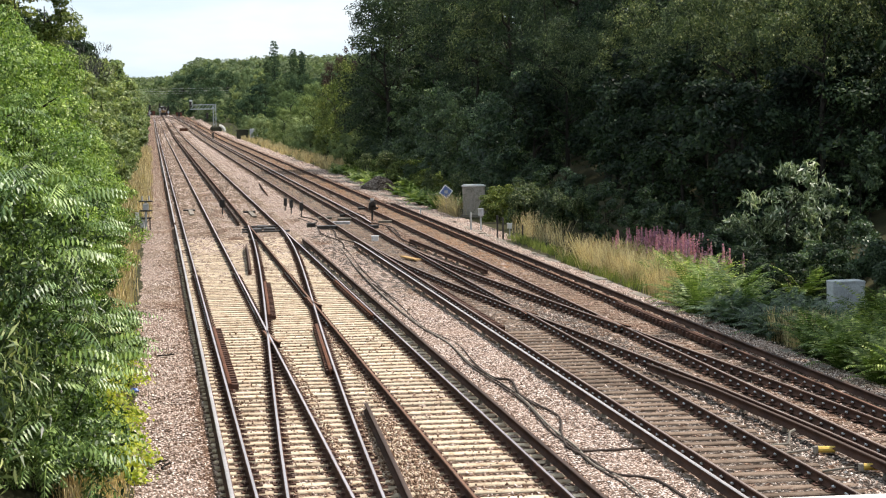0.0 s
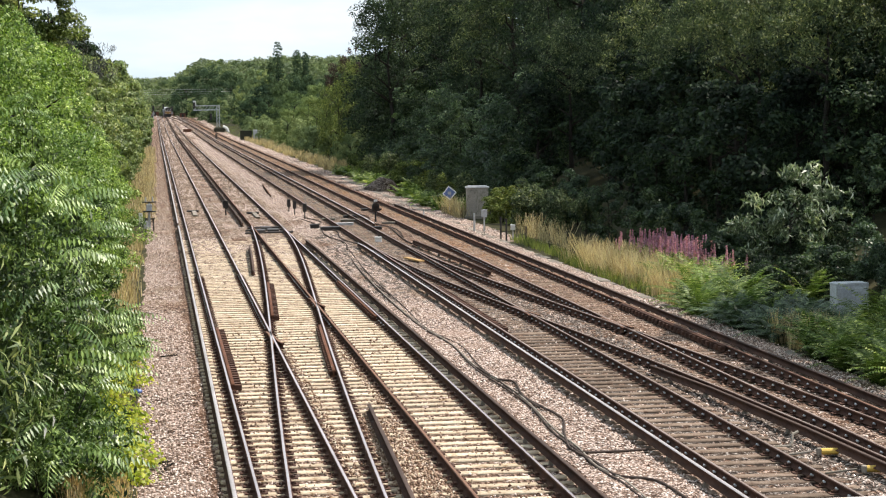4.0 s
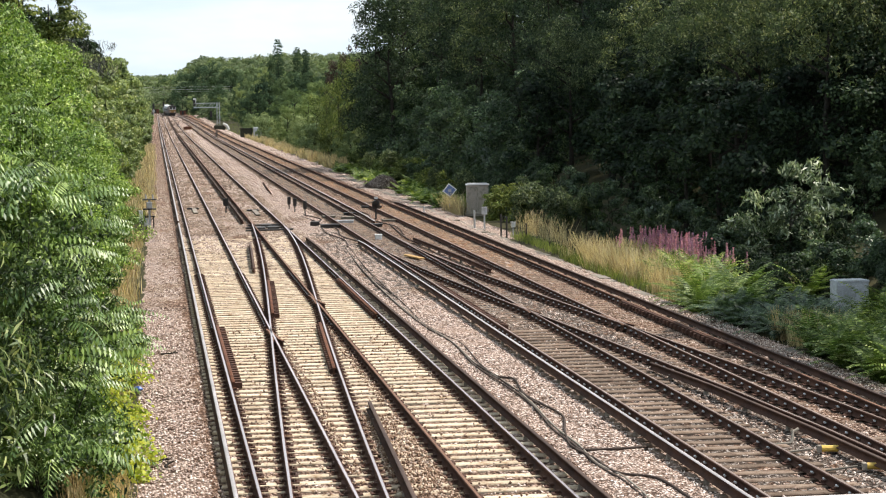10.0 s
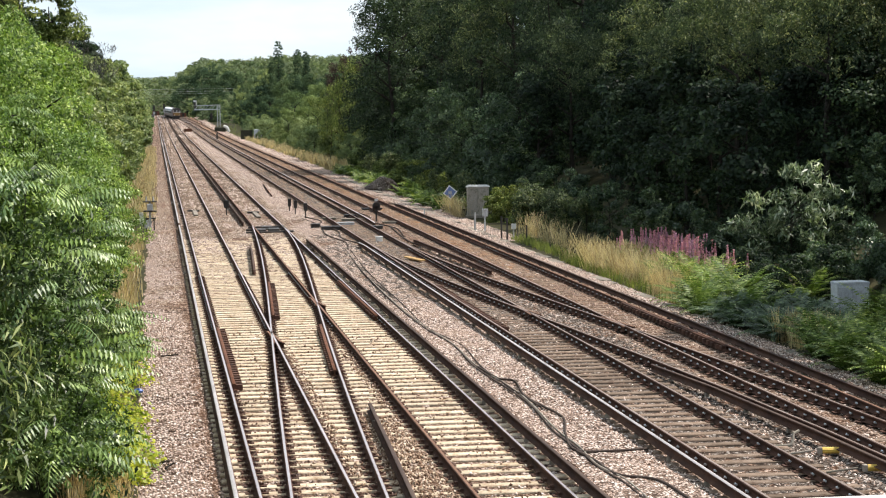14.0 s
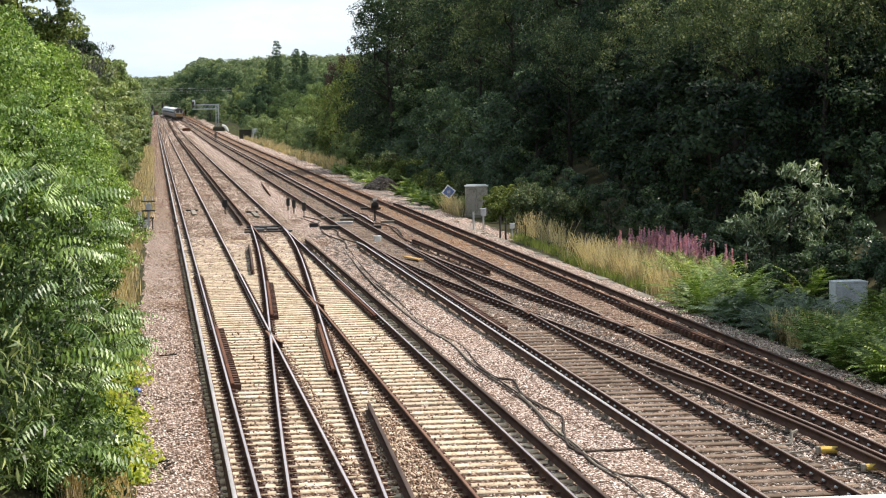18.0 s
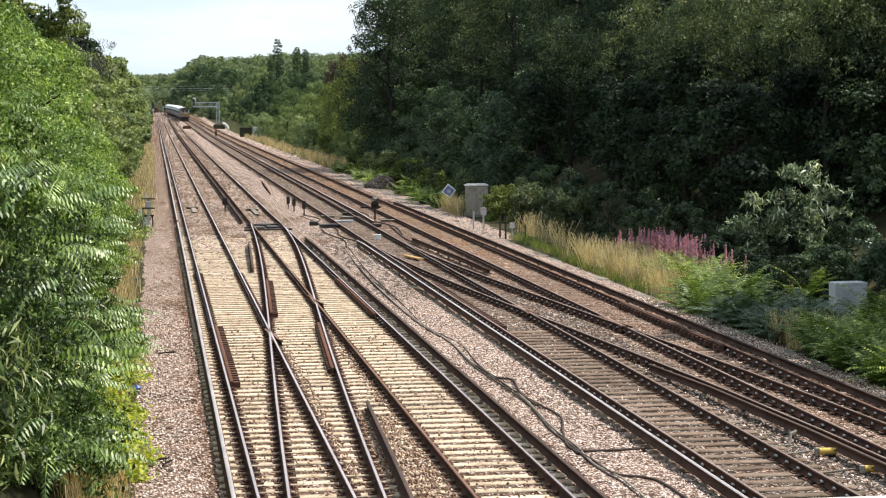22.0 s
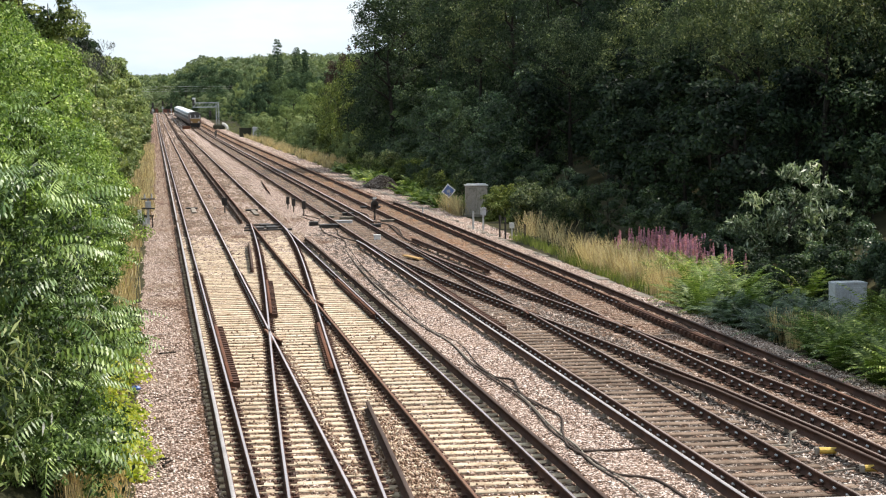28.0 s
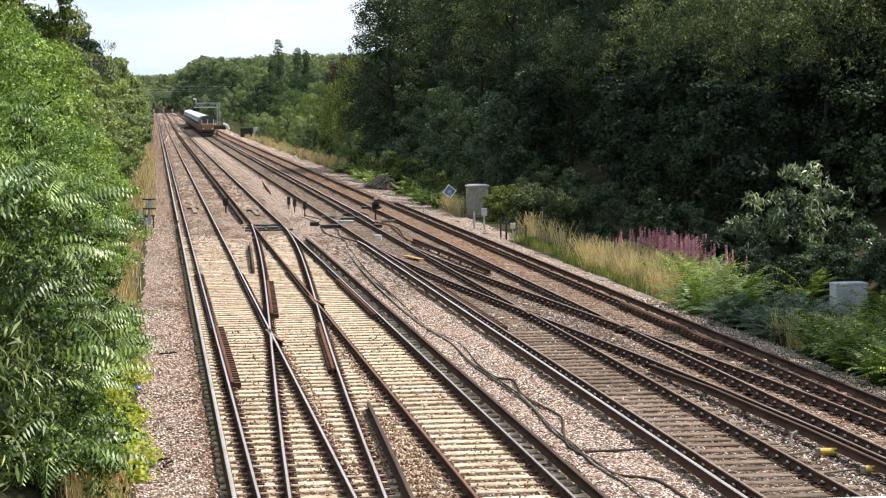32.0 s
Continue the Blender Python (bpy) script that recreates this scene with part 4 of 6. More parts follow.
def far_woods():
    """Woods on the hill and along the far end of the line, in three kinds of green; the hill's is paled for haze."""
    rng = np.random.default_rng(33)
    kinds = [[LEAF_HILL_HAZE, [], [], 0, "grey-green woods on the distant hill, haze in the colour"], [LEAF_FAR_PALE, [], [], 0, "pale willow green woods on the distant hill"], [LEAF_FAR_DARK, [], [], 0, "dark green woods on the distant hill"]]
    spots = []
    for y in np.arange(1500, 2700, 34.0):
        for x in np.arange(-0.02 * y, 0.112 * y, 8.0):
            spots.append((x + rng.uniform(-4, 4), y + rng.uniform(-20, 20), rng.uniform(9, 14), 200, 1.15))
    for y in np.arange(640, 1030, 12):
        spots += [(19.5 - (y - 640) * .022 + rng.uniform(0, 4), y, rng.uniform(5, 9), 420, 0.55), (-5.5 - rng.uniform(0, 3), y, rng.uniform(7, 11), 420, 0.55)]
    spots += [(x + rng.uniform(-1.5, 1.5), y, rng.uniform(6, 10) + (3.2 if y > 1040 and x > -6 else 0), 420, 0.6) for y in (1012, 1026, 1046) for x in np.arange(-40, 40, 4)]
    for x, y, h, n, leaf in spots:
        # Paler greens prevail on the hill, so the mix carries haze too.
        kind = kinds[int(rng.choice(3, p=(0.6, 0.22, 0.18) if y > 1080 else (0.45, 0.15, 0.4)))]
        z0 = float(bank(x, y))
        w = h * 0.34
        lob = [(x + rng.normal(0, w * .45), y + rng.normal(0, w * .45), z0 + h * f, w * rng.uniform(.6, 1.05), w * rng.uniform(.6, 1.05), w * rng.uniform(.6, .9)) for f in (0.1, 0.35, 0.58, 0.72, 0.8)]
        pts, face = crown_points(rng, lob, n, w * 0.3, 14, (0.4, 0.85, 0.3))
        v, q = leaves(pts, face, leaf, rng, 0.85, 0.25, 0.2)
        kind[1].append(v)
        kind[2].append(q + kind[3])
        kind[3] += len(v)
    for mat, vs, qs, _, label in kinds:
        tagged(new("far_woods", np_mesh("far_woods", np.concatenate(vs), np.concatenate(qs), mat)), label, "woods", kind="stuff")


far_woods()


def poplar(x, y, h, r, seed):
    rng = np.random.default_rng(seed)
    lob = []
    for f in np.linspace(0.1, 0.97, 20):
        w = r * min(1.0, 7.0 * (1.06 - f)) * min(1.0, 0.55 + 2.0 * f)
        lob.append((rng.normal(0, r * .1), rng.normal(0, r * .1), h * f, w, w, h * 0.05))
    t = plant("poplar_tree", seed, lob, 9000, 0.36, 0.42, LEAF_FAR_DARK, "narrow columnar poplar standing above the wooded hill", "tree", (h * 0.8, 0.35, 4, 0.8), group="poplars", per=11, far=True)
    t.matrix_basis = pose(x, y, float(bank(x, y)))



scatter(variants("bank_tree", 2, 292, 12.6, 2.0, 7.2, 24, 9000, 0.17, 0.42, LEAF_EDGE, "dark tall tree rising over the hedge", "tree", group="bank trees"), [(-4.7, 100), (-5.9, 96), (-6.9, 105), (-7.6, 98)], rng, 0, 0.97, 1.03)
scatter(variants("shrub", 2, 296, 8.7, 0.8, 7.2, 12, 240, 0.3, 0.5, LEAF_TWIG, "dark purple-brown twiggy shrub on the hedge's crest", "shrub", aspect=0.12, droop=-1.2, per=16, group="crest shrubs"),
        [(-4.2, 108), (-3.9, 113), (-3.6, 119), (-3.2, 125), (-2.9, 131)], rng, 0, 0.95, 1.12)
# crowns at the top of the wood, sunlight put into their lighter leaf colour
LIT = "tall tree with a willowy crown coloured as sunlit"
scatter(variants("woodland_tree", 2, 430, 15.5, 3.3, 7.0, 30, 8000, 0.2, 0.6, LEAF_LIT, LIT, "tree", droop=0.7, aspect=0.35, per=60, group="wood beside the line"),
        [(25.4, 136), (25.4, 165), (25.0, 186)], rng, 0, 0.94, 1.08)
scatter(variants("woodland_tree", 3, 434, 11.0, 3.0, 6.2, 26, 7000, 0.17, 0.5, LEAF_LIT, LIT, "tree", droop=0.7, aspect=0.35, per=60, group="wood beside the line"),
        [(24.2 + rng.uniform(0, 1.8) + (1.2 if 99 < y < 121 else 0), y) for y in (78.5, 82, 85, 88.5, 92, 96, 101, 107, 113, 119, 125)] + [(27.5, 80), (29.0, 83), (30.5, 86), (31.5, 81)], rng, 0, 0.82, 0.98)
poplar(52.3, 900, 28.4, 2.0, 901)
poplar(60.6, 905, 25.2, 1.9, 902)
poplar(63.6, 900, 24.0, 1.6, 903)
poplar(48.8, 890, 20.5, 1.7, 904)

# ---------------------------------------------------------------- verge plants


def frond(rng, length, pairs, leaflet, width, droop, bearing, rise_deg, base=(0, 0, 0), lift=0.0):
    """A pinnate frond: leaflets in pairs along an arching rib. Returns vertices and faces."""
    vs = []
    a, e = bearing, math.radians(rise_deg)
    out = np.array([math.cos(a), math.sin(a), 0.0])
    side = np.array([-math.sin(a), math.cos(a), 0.0])
    pos = np.array(base, dtype=float)
    prev = None
    step = length / pairs
    for k in range(pairs + 1):
        f = k / pairs
        way = out * math.cos(e - droop * f) + np.array([0, 0, 1.0]) * math.sin(e - droop * f)
        up = np.cross(way, side) * -1
        nxt = pos + way * step
        w = 0.006 + 0.004 * (1 - f)
        vs += [pos - side * w, pos + side * w, nxt + side * w, nxt - side * w]
        ll = leaflet * (math.sin(math.pi * (0.18 + 0.78 * f)) * 0.75 + 0.3) * rng.uniform(0.9, 1.1)
        for s in (-1, 1):
            d = side * s * (0.93 - 0.25 * lift) + way * (0.3 - 0.2 * lift) - np.array([0, 0, 1.0]) * (0.28 + 0.4 * lift) + rng.normal(0, 0.05, 3)
            d /= np.linalg.norm(d)
            root = pos + way * step * 0.5
            ww = way * width * 0.5
            vs += [root, root + d * ll * 0.45 + ww, root + d * ll, root + d * ll * 0.45 - ww]
        pos = nxt
    v = np.array(vs)
    return v, np.arange(len(v)).reshape(-1, 4)


def frond_plant(name, seed, heads, label, category, mat, length, pairs, leaflet, width, group, stems=True, rise_to=(15, 60)):
    """A shrub or fern whose fronds spring from the given heads (x, y, z, fronds)."""
    rng = np.random.default_rng(seed)
    vs, qs, base = [], [], 0
    t = thing(name, pose(0, 0, -60), label, category, group)
    for hx, hy, hz, k in heads:
        for j in range(k):
            b = rng.normal(-0.6, 1.15) if stems else j * 6.283 / k + rng.uniform(-.3, .3)
            v, q = frond(rng, length * rng.uniform(0.75, 1.15), pairs, leaflet, width, rng.uniform(0.6, 1.5) if stems else rng.uniform(0.9, 1.5), b, rng.uniform(0, 38) if stems else rng.uniform(*rise_to), (hx, hy, hz + rng.uniform(-.12, .12)), 1.0 if stems else 0.0)
            vs.append(v)
            qs.append(q + base)
            base += len(v)
    if stems:
        for hx, hy, hz, k in heads[:5]:
            part("stem", rod((hx * 0.3, hy * 0.3, -0.3), (hx, hy, hz), 0.009, 0.005, 5), BARK, t)
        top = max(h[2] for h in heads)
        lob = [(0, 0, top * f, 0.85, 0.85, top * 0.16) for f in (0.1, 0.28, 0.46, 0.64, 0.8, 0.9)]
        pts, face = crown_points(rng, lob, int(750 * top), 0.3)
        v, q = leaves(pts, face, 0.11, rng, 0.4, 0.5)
        link("crown", np_mesh("crown", v, q, LEAF_INNER_SHADE), t)
    link("fronds", np_mesh("fronds", np.concatenate(vs), np.concatenate(qs), mat), t)
    return t


rng = np.random.default_rng(61)
SUMAC = []
for s in range(3):
    heads = []
    for k in range(17):
        h = rng.uniform(0.0, 1.0)
        a = rng.uniform(0, 6.28)
        r = rng.uniform(0.7, 1.0) * (0.6 + 0.65 * math.sin(math.pi * min(1.0, 0.1 + h * 0.85)))
        heads.append((math.cos(a) * r, math.sin(a) * r, 0.15 + h * 4.3, 2 + (h > 0.55)))
    SUMAC.append(frond_plant("pinnate_shrub", 300 + s, heads, "tall shrub with long arching feathery leaves", "shrub", LEAF_FROND, 1.05, 11, 0.19, 0.046, "feathery shrubs"))
scatter(SUMAC, [(-2.5, 33.8), (-2.0, 36.6), (-2.3, 35.4), (-2.1, 42.0), (-2.8, 38.8), (-2.1, 45.6), (-2.8, 43.2), (-1.75, 49.2), (-1.9, 53.0), (-2.2, 58.0), (-2.3, 63.0)], rng, 0.0, 0.85, 1.1)
scatter(variants("shrub", 2, 364, 3.0, 1.15, 0.0, 16, 3000, 0.25, 0.36, LEAF_LONG, "shrub with long narrow drooping glossy leaves", "shrub", aspect=0.15, droop=0.8, per=26, group="trackside shrubs"),
        [(-2.5, 36.6), (-2.3, 39.4), (-2.9, 34.4), (-3.0, 32.9), (-2.0, 41.6), (-2.9, 41.0), (-2.1, 43.8), (-2.8, 45.0), (-2.0, 46.4), (-3.1, 38.0)], rng, 0, 0.9, 1.15)

high = [(rng.uniform(-.7, .7), rng.uniform(-1.2, 1.2), rng.uniform(4.6, 6.0), 4) for _ in range(9)]
scatter([frond_plant("pinnate_shrub", 313, high, "tall shrub with long feathery leaves above the hedge", "shrub", LEAF_FROND, 1.1, 11, 0.19, 0.046, "feathery shrubs")], [(-2.9, 45.5)], rng, 0.0, 0.98, 1.0)
low = [(rng.uniform(-.5, .5), rng.uniform(-.5, .5), rng.uniform(.3, 1.0), 3) for _ in range(9)]
scatter([frond_plant("pinnate_shrub", 312, low, "low young shrub with long feathery leaves", "shrub", LEAF_FROND, 1.0, 11, 0.19, 0.046, "feathery shrubs")],
        [(-1.55, 35.3), (-2.0, 38.2), (-1.8, 33.6), (-2.1, 40.6), (-1.5, 50.5), (-1.7, 54.0), (-2.0, 43.5), (-1.7, 46.8), (-1.35, 51.6), (-1.35, 49.4), (-1.4, 55.0), (-1.45, 36.2), (-1.4, 34.4), (-1.7, 37.4)], rng, 0.0, 0.95, 1.1)

scatter(variants("shrub", 2, 360, 1.5, 0.9, 0.0, 12, 3600, 0.09, 0.22, LEAF_HEDGE, "low leafy green bush at the hedge's foot", "shrub", group="trackside shrubs"),
        [(-2.5 - rng.uniform(0, .7), y + rng.uniform(-.3, .3)) for y in np.arange(35.5, 60, 2.2)], rng, 0, 0.7, 1.2)
FERNS = [frond_plant("fern", 320 + s, [(0, 0, 0.05, 11), (0.14, 0.05, 0.15, 8), (-0.12, -0.1, 0.1, 6)], "green fern with arching fronds", "fern", FERN, 0.9 + 0.1 * s, 18, 0.17, 0.04, "ferns on the verge", False, (48, 84)) for s in range(3)]
spots = [(16.25, 44.2), (16.1, 45.3), (16.3, 46.4), (16.2, 47.6), (16.3, 48.8)] + [(x, y) for y in np.arange(43, 78, 1.0) for x in (16.45, 17.2, 18.0, 18.9, 19.8, 20.7) if x > 16.3 + max(0, (y - 68) * .25)]
scatter(FERNS, [(x + rng.uniform(-.35, .35), y + rng.uniform(-.4, .4)) for x, y in spots if not (18.9 < x < 22 and 56.5 < y < 62.5) and not (x < 19.2 and 54.5 < y < 61) and not (x > 18.7 and y > 63) and not (x < 17.3 and y > 66) and not (x < 17.6 and 52.5 < y < 55.5) and rng.uniform(0, 1) < 0.66], rng, 0.0, 0.75, 1.5)
# Darker copy of the ferns: the shade on this strip is put into their leaf.
scatter([frond_plant("fern", 326 + k, [(0, 0, 0.05, 10), (0.1, 0.05, 0.1, 7)], "fern coloured dark, as if in the wood's shade", "fern", LEAF_UNDER, 1.0, 18, 0.17, 0.04, "ferns on the verge", False, (40, 80)) for k in range(2)],
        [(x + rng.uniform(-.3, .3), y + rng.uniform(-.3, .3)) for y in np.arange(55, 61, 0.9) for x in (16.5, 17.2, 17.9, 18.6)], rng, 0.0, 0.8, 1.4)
FERNS2 = [frond_plant("fern", 330 + s, [(0, 0, 0.05, 10)], "green fern with arching fronds", "fern", FERN, 1.0, 9, 0.26, 0.12, "ferns on the verge", False, (35, 78)) for s in range(2)]
scatter(FERNS2, [((18.9 if 150 < y < 165 else 16.9) + rng.uniform(0, 2.4), y + rng.uniform(-1, 1)) for y in np.arange(128, 203, 0.6)], rng, 0.0, 0.7, 1.2)


def blades(name, seed, spots, height, width, mat, label, lean=0.35, heads=0.0, category="grass"):
    """Grass as narrow tapering blades; heads: the share of them that carries a seed head."""
    rng = np.random.default_rng(seed)
    p = np.asarray(spots, dtype=float)
    n = len(p)
    z = bank(p[:, 0], p[:, 1])
    h = height * rng.uniform(0.45, 1.15, n)
    a = rng.uniform(0, 6.28, n)
    d = np.stack([np.cos(a), np.sin(a), np.zeros(n)], 1)
    tip = np.stack([p[:, 0], p[:, 1], z + h], 1) + d * (h * lean * rng.uniform(0.2, 1, n))[:, None] + np.array([-0.06, 0, 0]) * h[:, None]
    root = np.stack([p[:, 0], p[:, 1], z - 0.05], 1)
    mid_ = root * 0.45 + tip * 0.55 - d * (h * 0.07)[:, None]
    sd = np.stack([-np.sin(a + .8), np.cos(a + .8), np.zeros(n)], 1) * width
    fat = np.where(rng.uniform(0, 1, n) < heads, 2.2, 0.5)[:, None]
    v = np.stack([root - sd * .6, root + sd * .6, mid_ + sd, mid_ - sd, tip + sd * fat * .6, tip - sd * fat * .6], 1)
    b = np.arange(n)[:, None] * 6
    q = np.concatenate([b + np.array([[0, 1, 2, 3]]), b + np.array([[3, 2, 4, 5]])], 0)
    ob = new(name, np_mesh(name, v.reshape(-1, 3), q, mat))
    tagged(ob, label, category, kind="stuff")


def patch(rng, n, x0, x1, y0, y1, clumps=0):
    if not clumps:
        return np.stack([rng.uniform(x0, x1, n), rng.uniform(y0, y1, n)], 1)
    c = np.stack([rng.uniform(x0, x1, clumps), rng.uniform(y0, y1, clumps)], 1)
    return c[rng.integers(clumps, size=n)] + rng.normal(0, 0.13, (n, 2))


def clear(p):
    """Leaves the ballast's edge free round the equipment stand."""
    return p[~((p[:, 0] > -1.15) & (p[:, 1] < 122))]


rng = np.random.default_rng(71)
blades("dry_grass", 72, np.concatenate([patch(rng, 4300, 16.6, 18.6, 67, 85.5, 120), patch(rng, 200, 17.4, 18.3, 90, 97, 10), patch(rng, 260, 17.8, 18.8, 99.5, 104.5, 16), patch(rng, 700, 17.0, 17.7, 119.5, 125.5, 14)]), 1.05, 0.007, STRAW,
       "tall dry straw-coloured grass on the verge", lean=0.6, heads=0.5)
blades("dry_grass", 73, np.concatenate([patch(rng, 8500, 16.9, 20.5, 205, 430, 300), patch(rng, 2600, -1.9, -0.8, 60, 100, 260), clear(patch(rng, 8000, -2.0, -0.1, 92, 330, 800))]), 0.75, 0.016, STRAW,
       "dry straw-coloured grass along the line", heads=0.3)
blades("dry_grass", 76, np.concatenate([patch(rng, 1300, -1.5, -0.6, 33.0, 36.6, 50), patch(rng, 1300, -1.3, -0.72, 46.0, 64.0, 120)]), 0.42, 0.006, STRAW, "small tuft of straw-coloured grass at the hedge's foot", heads=0.3)
blades("dry_grass", 77, np.concatenate([patch(rng, 700, 16.4, 17.7, 52.5, 55.5, 24), patch(rng, 1500, 16.2, 17.5, 65.6, 69.5, 40)]), 0.85, 0.006, STRAW, "tuft of straw-coloured grass among the ferns", heads=0.3)
blades("green_grass", 74, np.concatenate([patch(rng, 1500, 16.6, 17.4, 78, 100), patch(rng, 4200, 16.3, 18.4, 62, 86), clear(patch(rng, 2500, -1.6, -0.6, 60, 130)), patch(rng, 5000, 17, 24, 200, 600), patch(rng, 1500, -1.3, -0.75, 32.5, 44)]), 0.32, 0.012, GREEN_GRASS,
       "short green grass on the verge")
blades("green_grass", 78, clear(patch(np.random.default_rng(78), 3600, -2.0, -0.85, 62, 150, 300)), 0.5, 0.014, GREEN_GRASS, "pale green grass between straw tufts at the hedge's foot", heads=0.2)


def weeds():
    rng = np.random.default_rng(81)
    k = 250
    y = 36.5 + 19 * rng.uniform(0, 1, k) ** 1.4
    c = np.stack([-0.92 + 0.12 * np.sin(y * .7) + rng.normal(0, .28, k), y, rng.uniform(-.35, .3, k)], 1)
    c[:, 0] -= np.where((y > 45) & (y < 49.5), 0.38, 0.0)
    pts = np.repeat(c, 40, 0) + rng.normal(0, 0.11, (k * 40, 3))
    v, q = leaves(pts, np.tile(np.array([0.2, -0.3, 0.9]), (len(pts), 1)), 0.11, rng, 0.6)
    tagged(new("weeds", np_mesh("weeds", v, q, WEED)), "yellow-green low weeds at the ballast's edge", "weeds", kind="stuff")


weeds()


def willowherb():
    rng = np.random.default_rng(91)
    t = thing("willowherb", pose(0, 0, -60), "tall flowering weed with a pink spire", "wildflower", "pink wildflowers")
    part("stem", rod((0, 0, -0.1), (0.03, 0, 1.5), 0.012, 0.005, 5), GREEN_GRASS, t)
    k = 46
    z = rng.uniform(0.25, 1.05, k)
    a = rng.uniform(0, 6.28, k)
    pts = np.stack([np.cos(a) * .08, np.sin(a) * .08, z], 1)
    v, q = leaves(pts, np.stack([np.cos(a) * .3, np.sin(a) * .3, np.ones(k)], 1), 0.15, rng, 0.22)
    link("leaf_whorl", np_mesh("leaf_whorl", v, q, FERN), t)
    k = 70
    z = rng.uniform(0, 1, k)
    a = rng.uniform(0, 6.28, k)
    r = 0.045 * (1.05 - z)
    pts = np.stack([np.cos(a) * r + .03, np.sin(a) * r, 0.98 + z * 0.55], 1)
    v, q = leaves(pts, np.stack([np.cos(a), np.sin(a), np.full(k, .3)], 1), 0.068, rng, 0.8)
    link("flower_spire", np_mesh("flower_spire", v, q, PETAL), t, "pink flower spire")
    return t


rng = np.random.default_rng(95)
scatter([willowherb()], [(18.1 + rng.normal(0, .35) + (84 - y) * .06, y) for y in rng.uniform(69, 81, 95)] + [(19.2 + rng.normal(0, .35), y) for y in rng.uniform(74, 81, 65)] , rng, 0, 0.8, 1.12)

scatter(variants("bush", 3, 370, 3.2, 2.0, 0.0, 14, 1400, 0.26, 0.45, LEAF_FAR_PALE, "low sunlit bush beside the distant line", "bush", group="distant bushes", per=25, far=True),
        [(19.6 + rng.uniform(0, 3), y + rng.uniform(-2, 2)) for y in np.arange(206, 470, 4.5)], rng, 0, 0.5, 1.2)
# a pale-leaved bush and lighter shrubs before the dark wood
PALE0 = [(dx, dy, dz, s, s, s) for dx, dy, dz, s in ((.35, 0, 3.75, .5), (.75, 0, 3.5, .55), (1.0, .2, 3.05, .6), (.1, -.2, 2.8, .6), (-1.1, 0, 2.7, .5), (-.7, -.2, 2.4, .6), (-1.6, 0, 2.1, .5), (-1.9, 0, 1.65, .4), (-1.3, -.2, 1.6, .5), (.55, -.3, 2.3, .6), (1.7, 0, 2.2, .5), (1.25, 0, 1.9, .55), (0, -.3, 1.7, .6), (.7, -.2, 1.5, .55))]
PRNG = random.Random(12)
PALE = [(x + PRNG.gauss(0, .25), y + PRNG.gauss(0, .3), z - 0.22 + PRNG.gauss(0, .2), s * .66, s * .66, s * .6) for x, y, z, s, _, _ in PALE0 for _ in range(3)]
plant("bush", 350, PALE, 2600, 0.25, 0.24, LEAF_LIGHT, "bush with pale shining leaves before the dark wood", "bush", (2.6, 0.05, 9, 1.1), 0.24, 0.8, per=15).matrix_basis = pose(21.95, 72.0, float(bank(21.95, 72.0)) - .1)
scatter(variants("bush", 2, 352, 2.0, 1.1, 0.0, 10, 2400, 0.14, 0.26, LEAF_LIT, "low bush with light green leaves on the verge", "bush", aspect=0.4, droop=0.5, group="verge bushes", per=30),
        [(19.3, 112.5), (20.2, 114.0), (18.9, 107.5), (19.7, 109.0), (20.9, 111.0), (20.6, 106.0), (21.6, 108.0), (19.6, 104.0), (20.6, 101.0), (21.8, 113.0), (20.8, 84.0), (19.2, 132), (18.6, 142), (18.7, 170), (18.2, 182), (18.8, 196)], rng, 0, 0.7, 1.25)

scatter(variants("bush", 2, 356, 2.0, 1.1, 0.0, 12, 3400, 0.13, 0.24, LEAF_EDGE, "leafy olive green bush on the verge", "bush", aspect=0.5, group="verge bushes", per=50),
        [(18.3, 114.6), (18.9, 115.2), (19.4, 112.4), (19.4, 150), (20.0, 158), (19.2, 166), (20.4, 175), (19.0, 178), (19.8, 188), (20.6, 196), (19.0, 200), (21.0, 165), (21.4, 185), (20.9, 206), (18.4, 190), (19.6, 144)], rng, 0, 0.75, 1.3)

# ---------------------------------------------------------------- trackside equipment
GROUND_Z = -0.2


def location_case(x, y, w, d, h, label, turn=0.0, z=None, paint=None, lid=None, brim=0.05):
    # The default white lid carries the sunlight on a case's top in its colour.
    paint, lid = paint or GREY_PAINT, lid or WHITE_PAINT
    t = thing("equipment_cabinet", pose(x, y, (GROUND_Z - 0.05) if z is None else z, 0, 0, turn), label, "cabinet", "trackside cabinets")
    part("body", box(-w / 2, w / 2, -d / 2, d / 2, 0, h), paint, t, bevel=0.015)
    top = bmesh.new()
    for a, b, c in ((-w / 2 - brim, w / 2 + brim, 0), (-w / 2 + .06, w / 2 - .06, brim)):
        box(a, b, -d / 2 - brim + c, d / 2 + brim - c, h + c - 0.02, h + c + 0.045, top)
    part("lid", top, lid, t, "pale lid", bevel=0.008)
    for s in (-1, 1):
        door = part("door", box(s * w / 4 - w / 4 + .03, s * w / 4 + w / 4 - .03, -d / 2 - .025, -d / 2 - .002, 0.12, h - .1), paint, t, bevel=0.006)
        part("handle", box(s * 0.07 - .015, s * 0.07 + .015, -d / 2 - .055, -d / 2 - .025, h * .5, h * .5 + .16), paint, door)
    part("plinth", box(-w / 2 - .08, w / 2 + .08, -d / 2 - .08, d / 2 + .08, -0.3, 0.02), TROUGH, t, bevel=0.01)
    return t


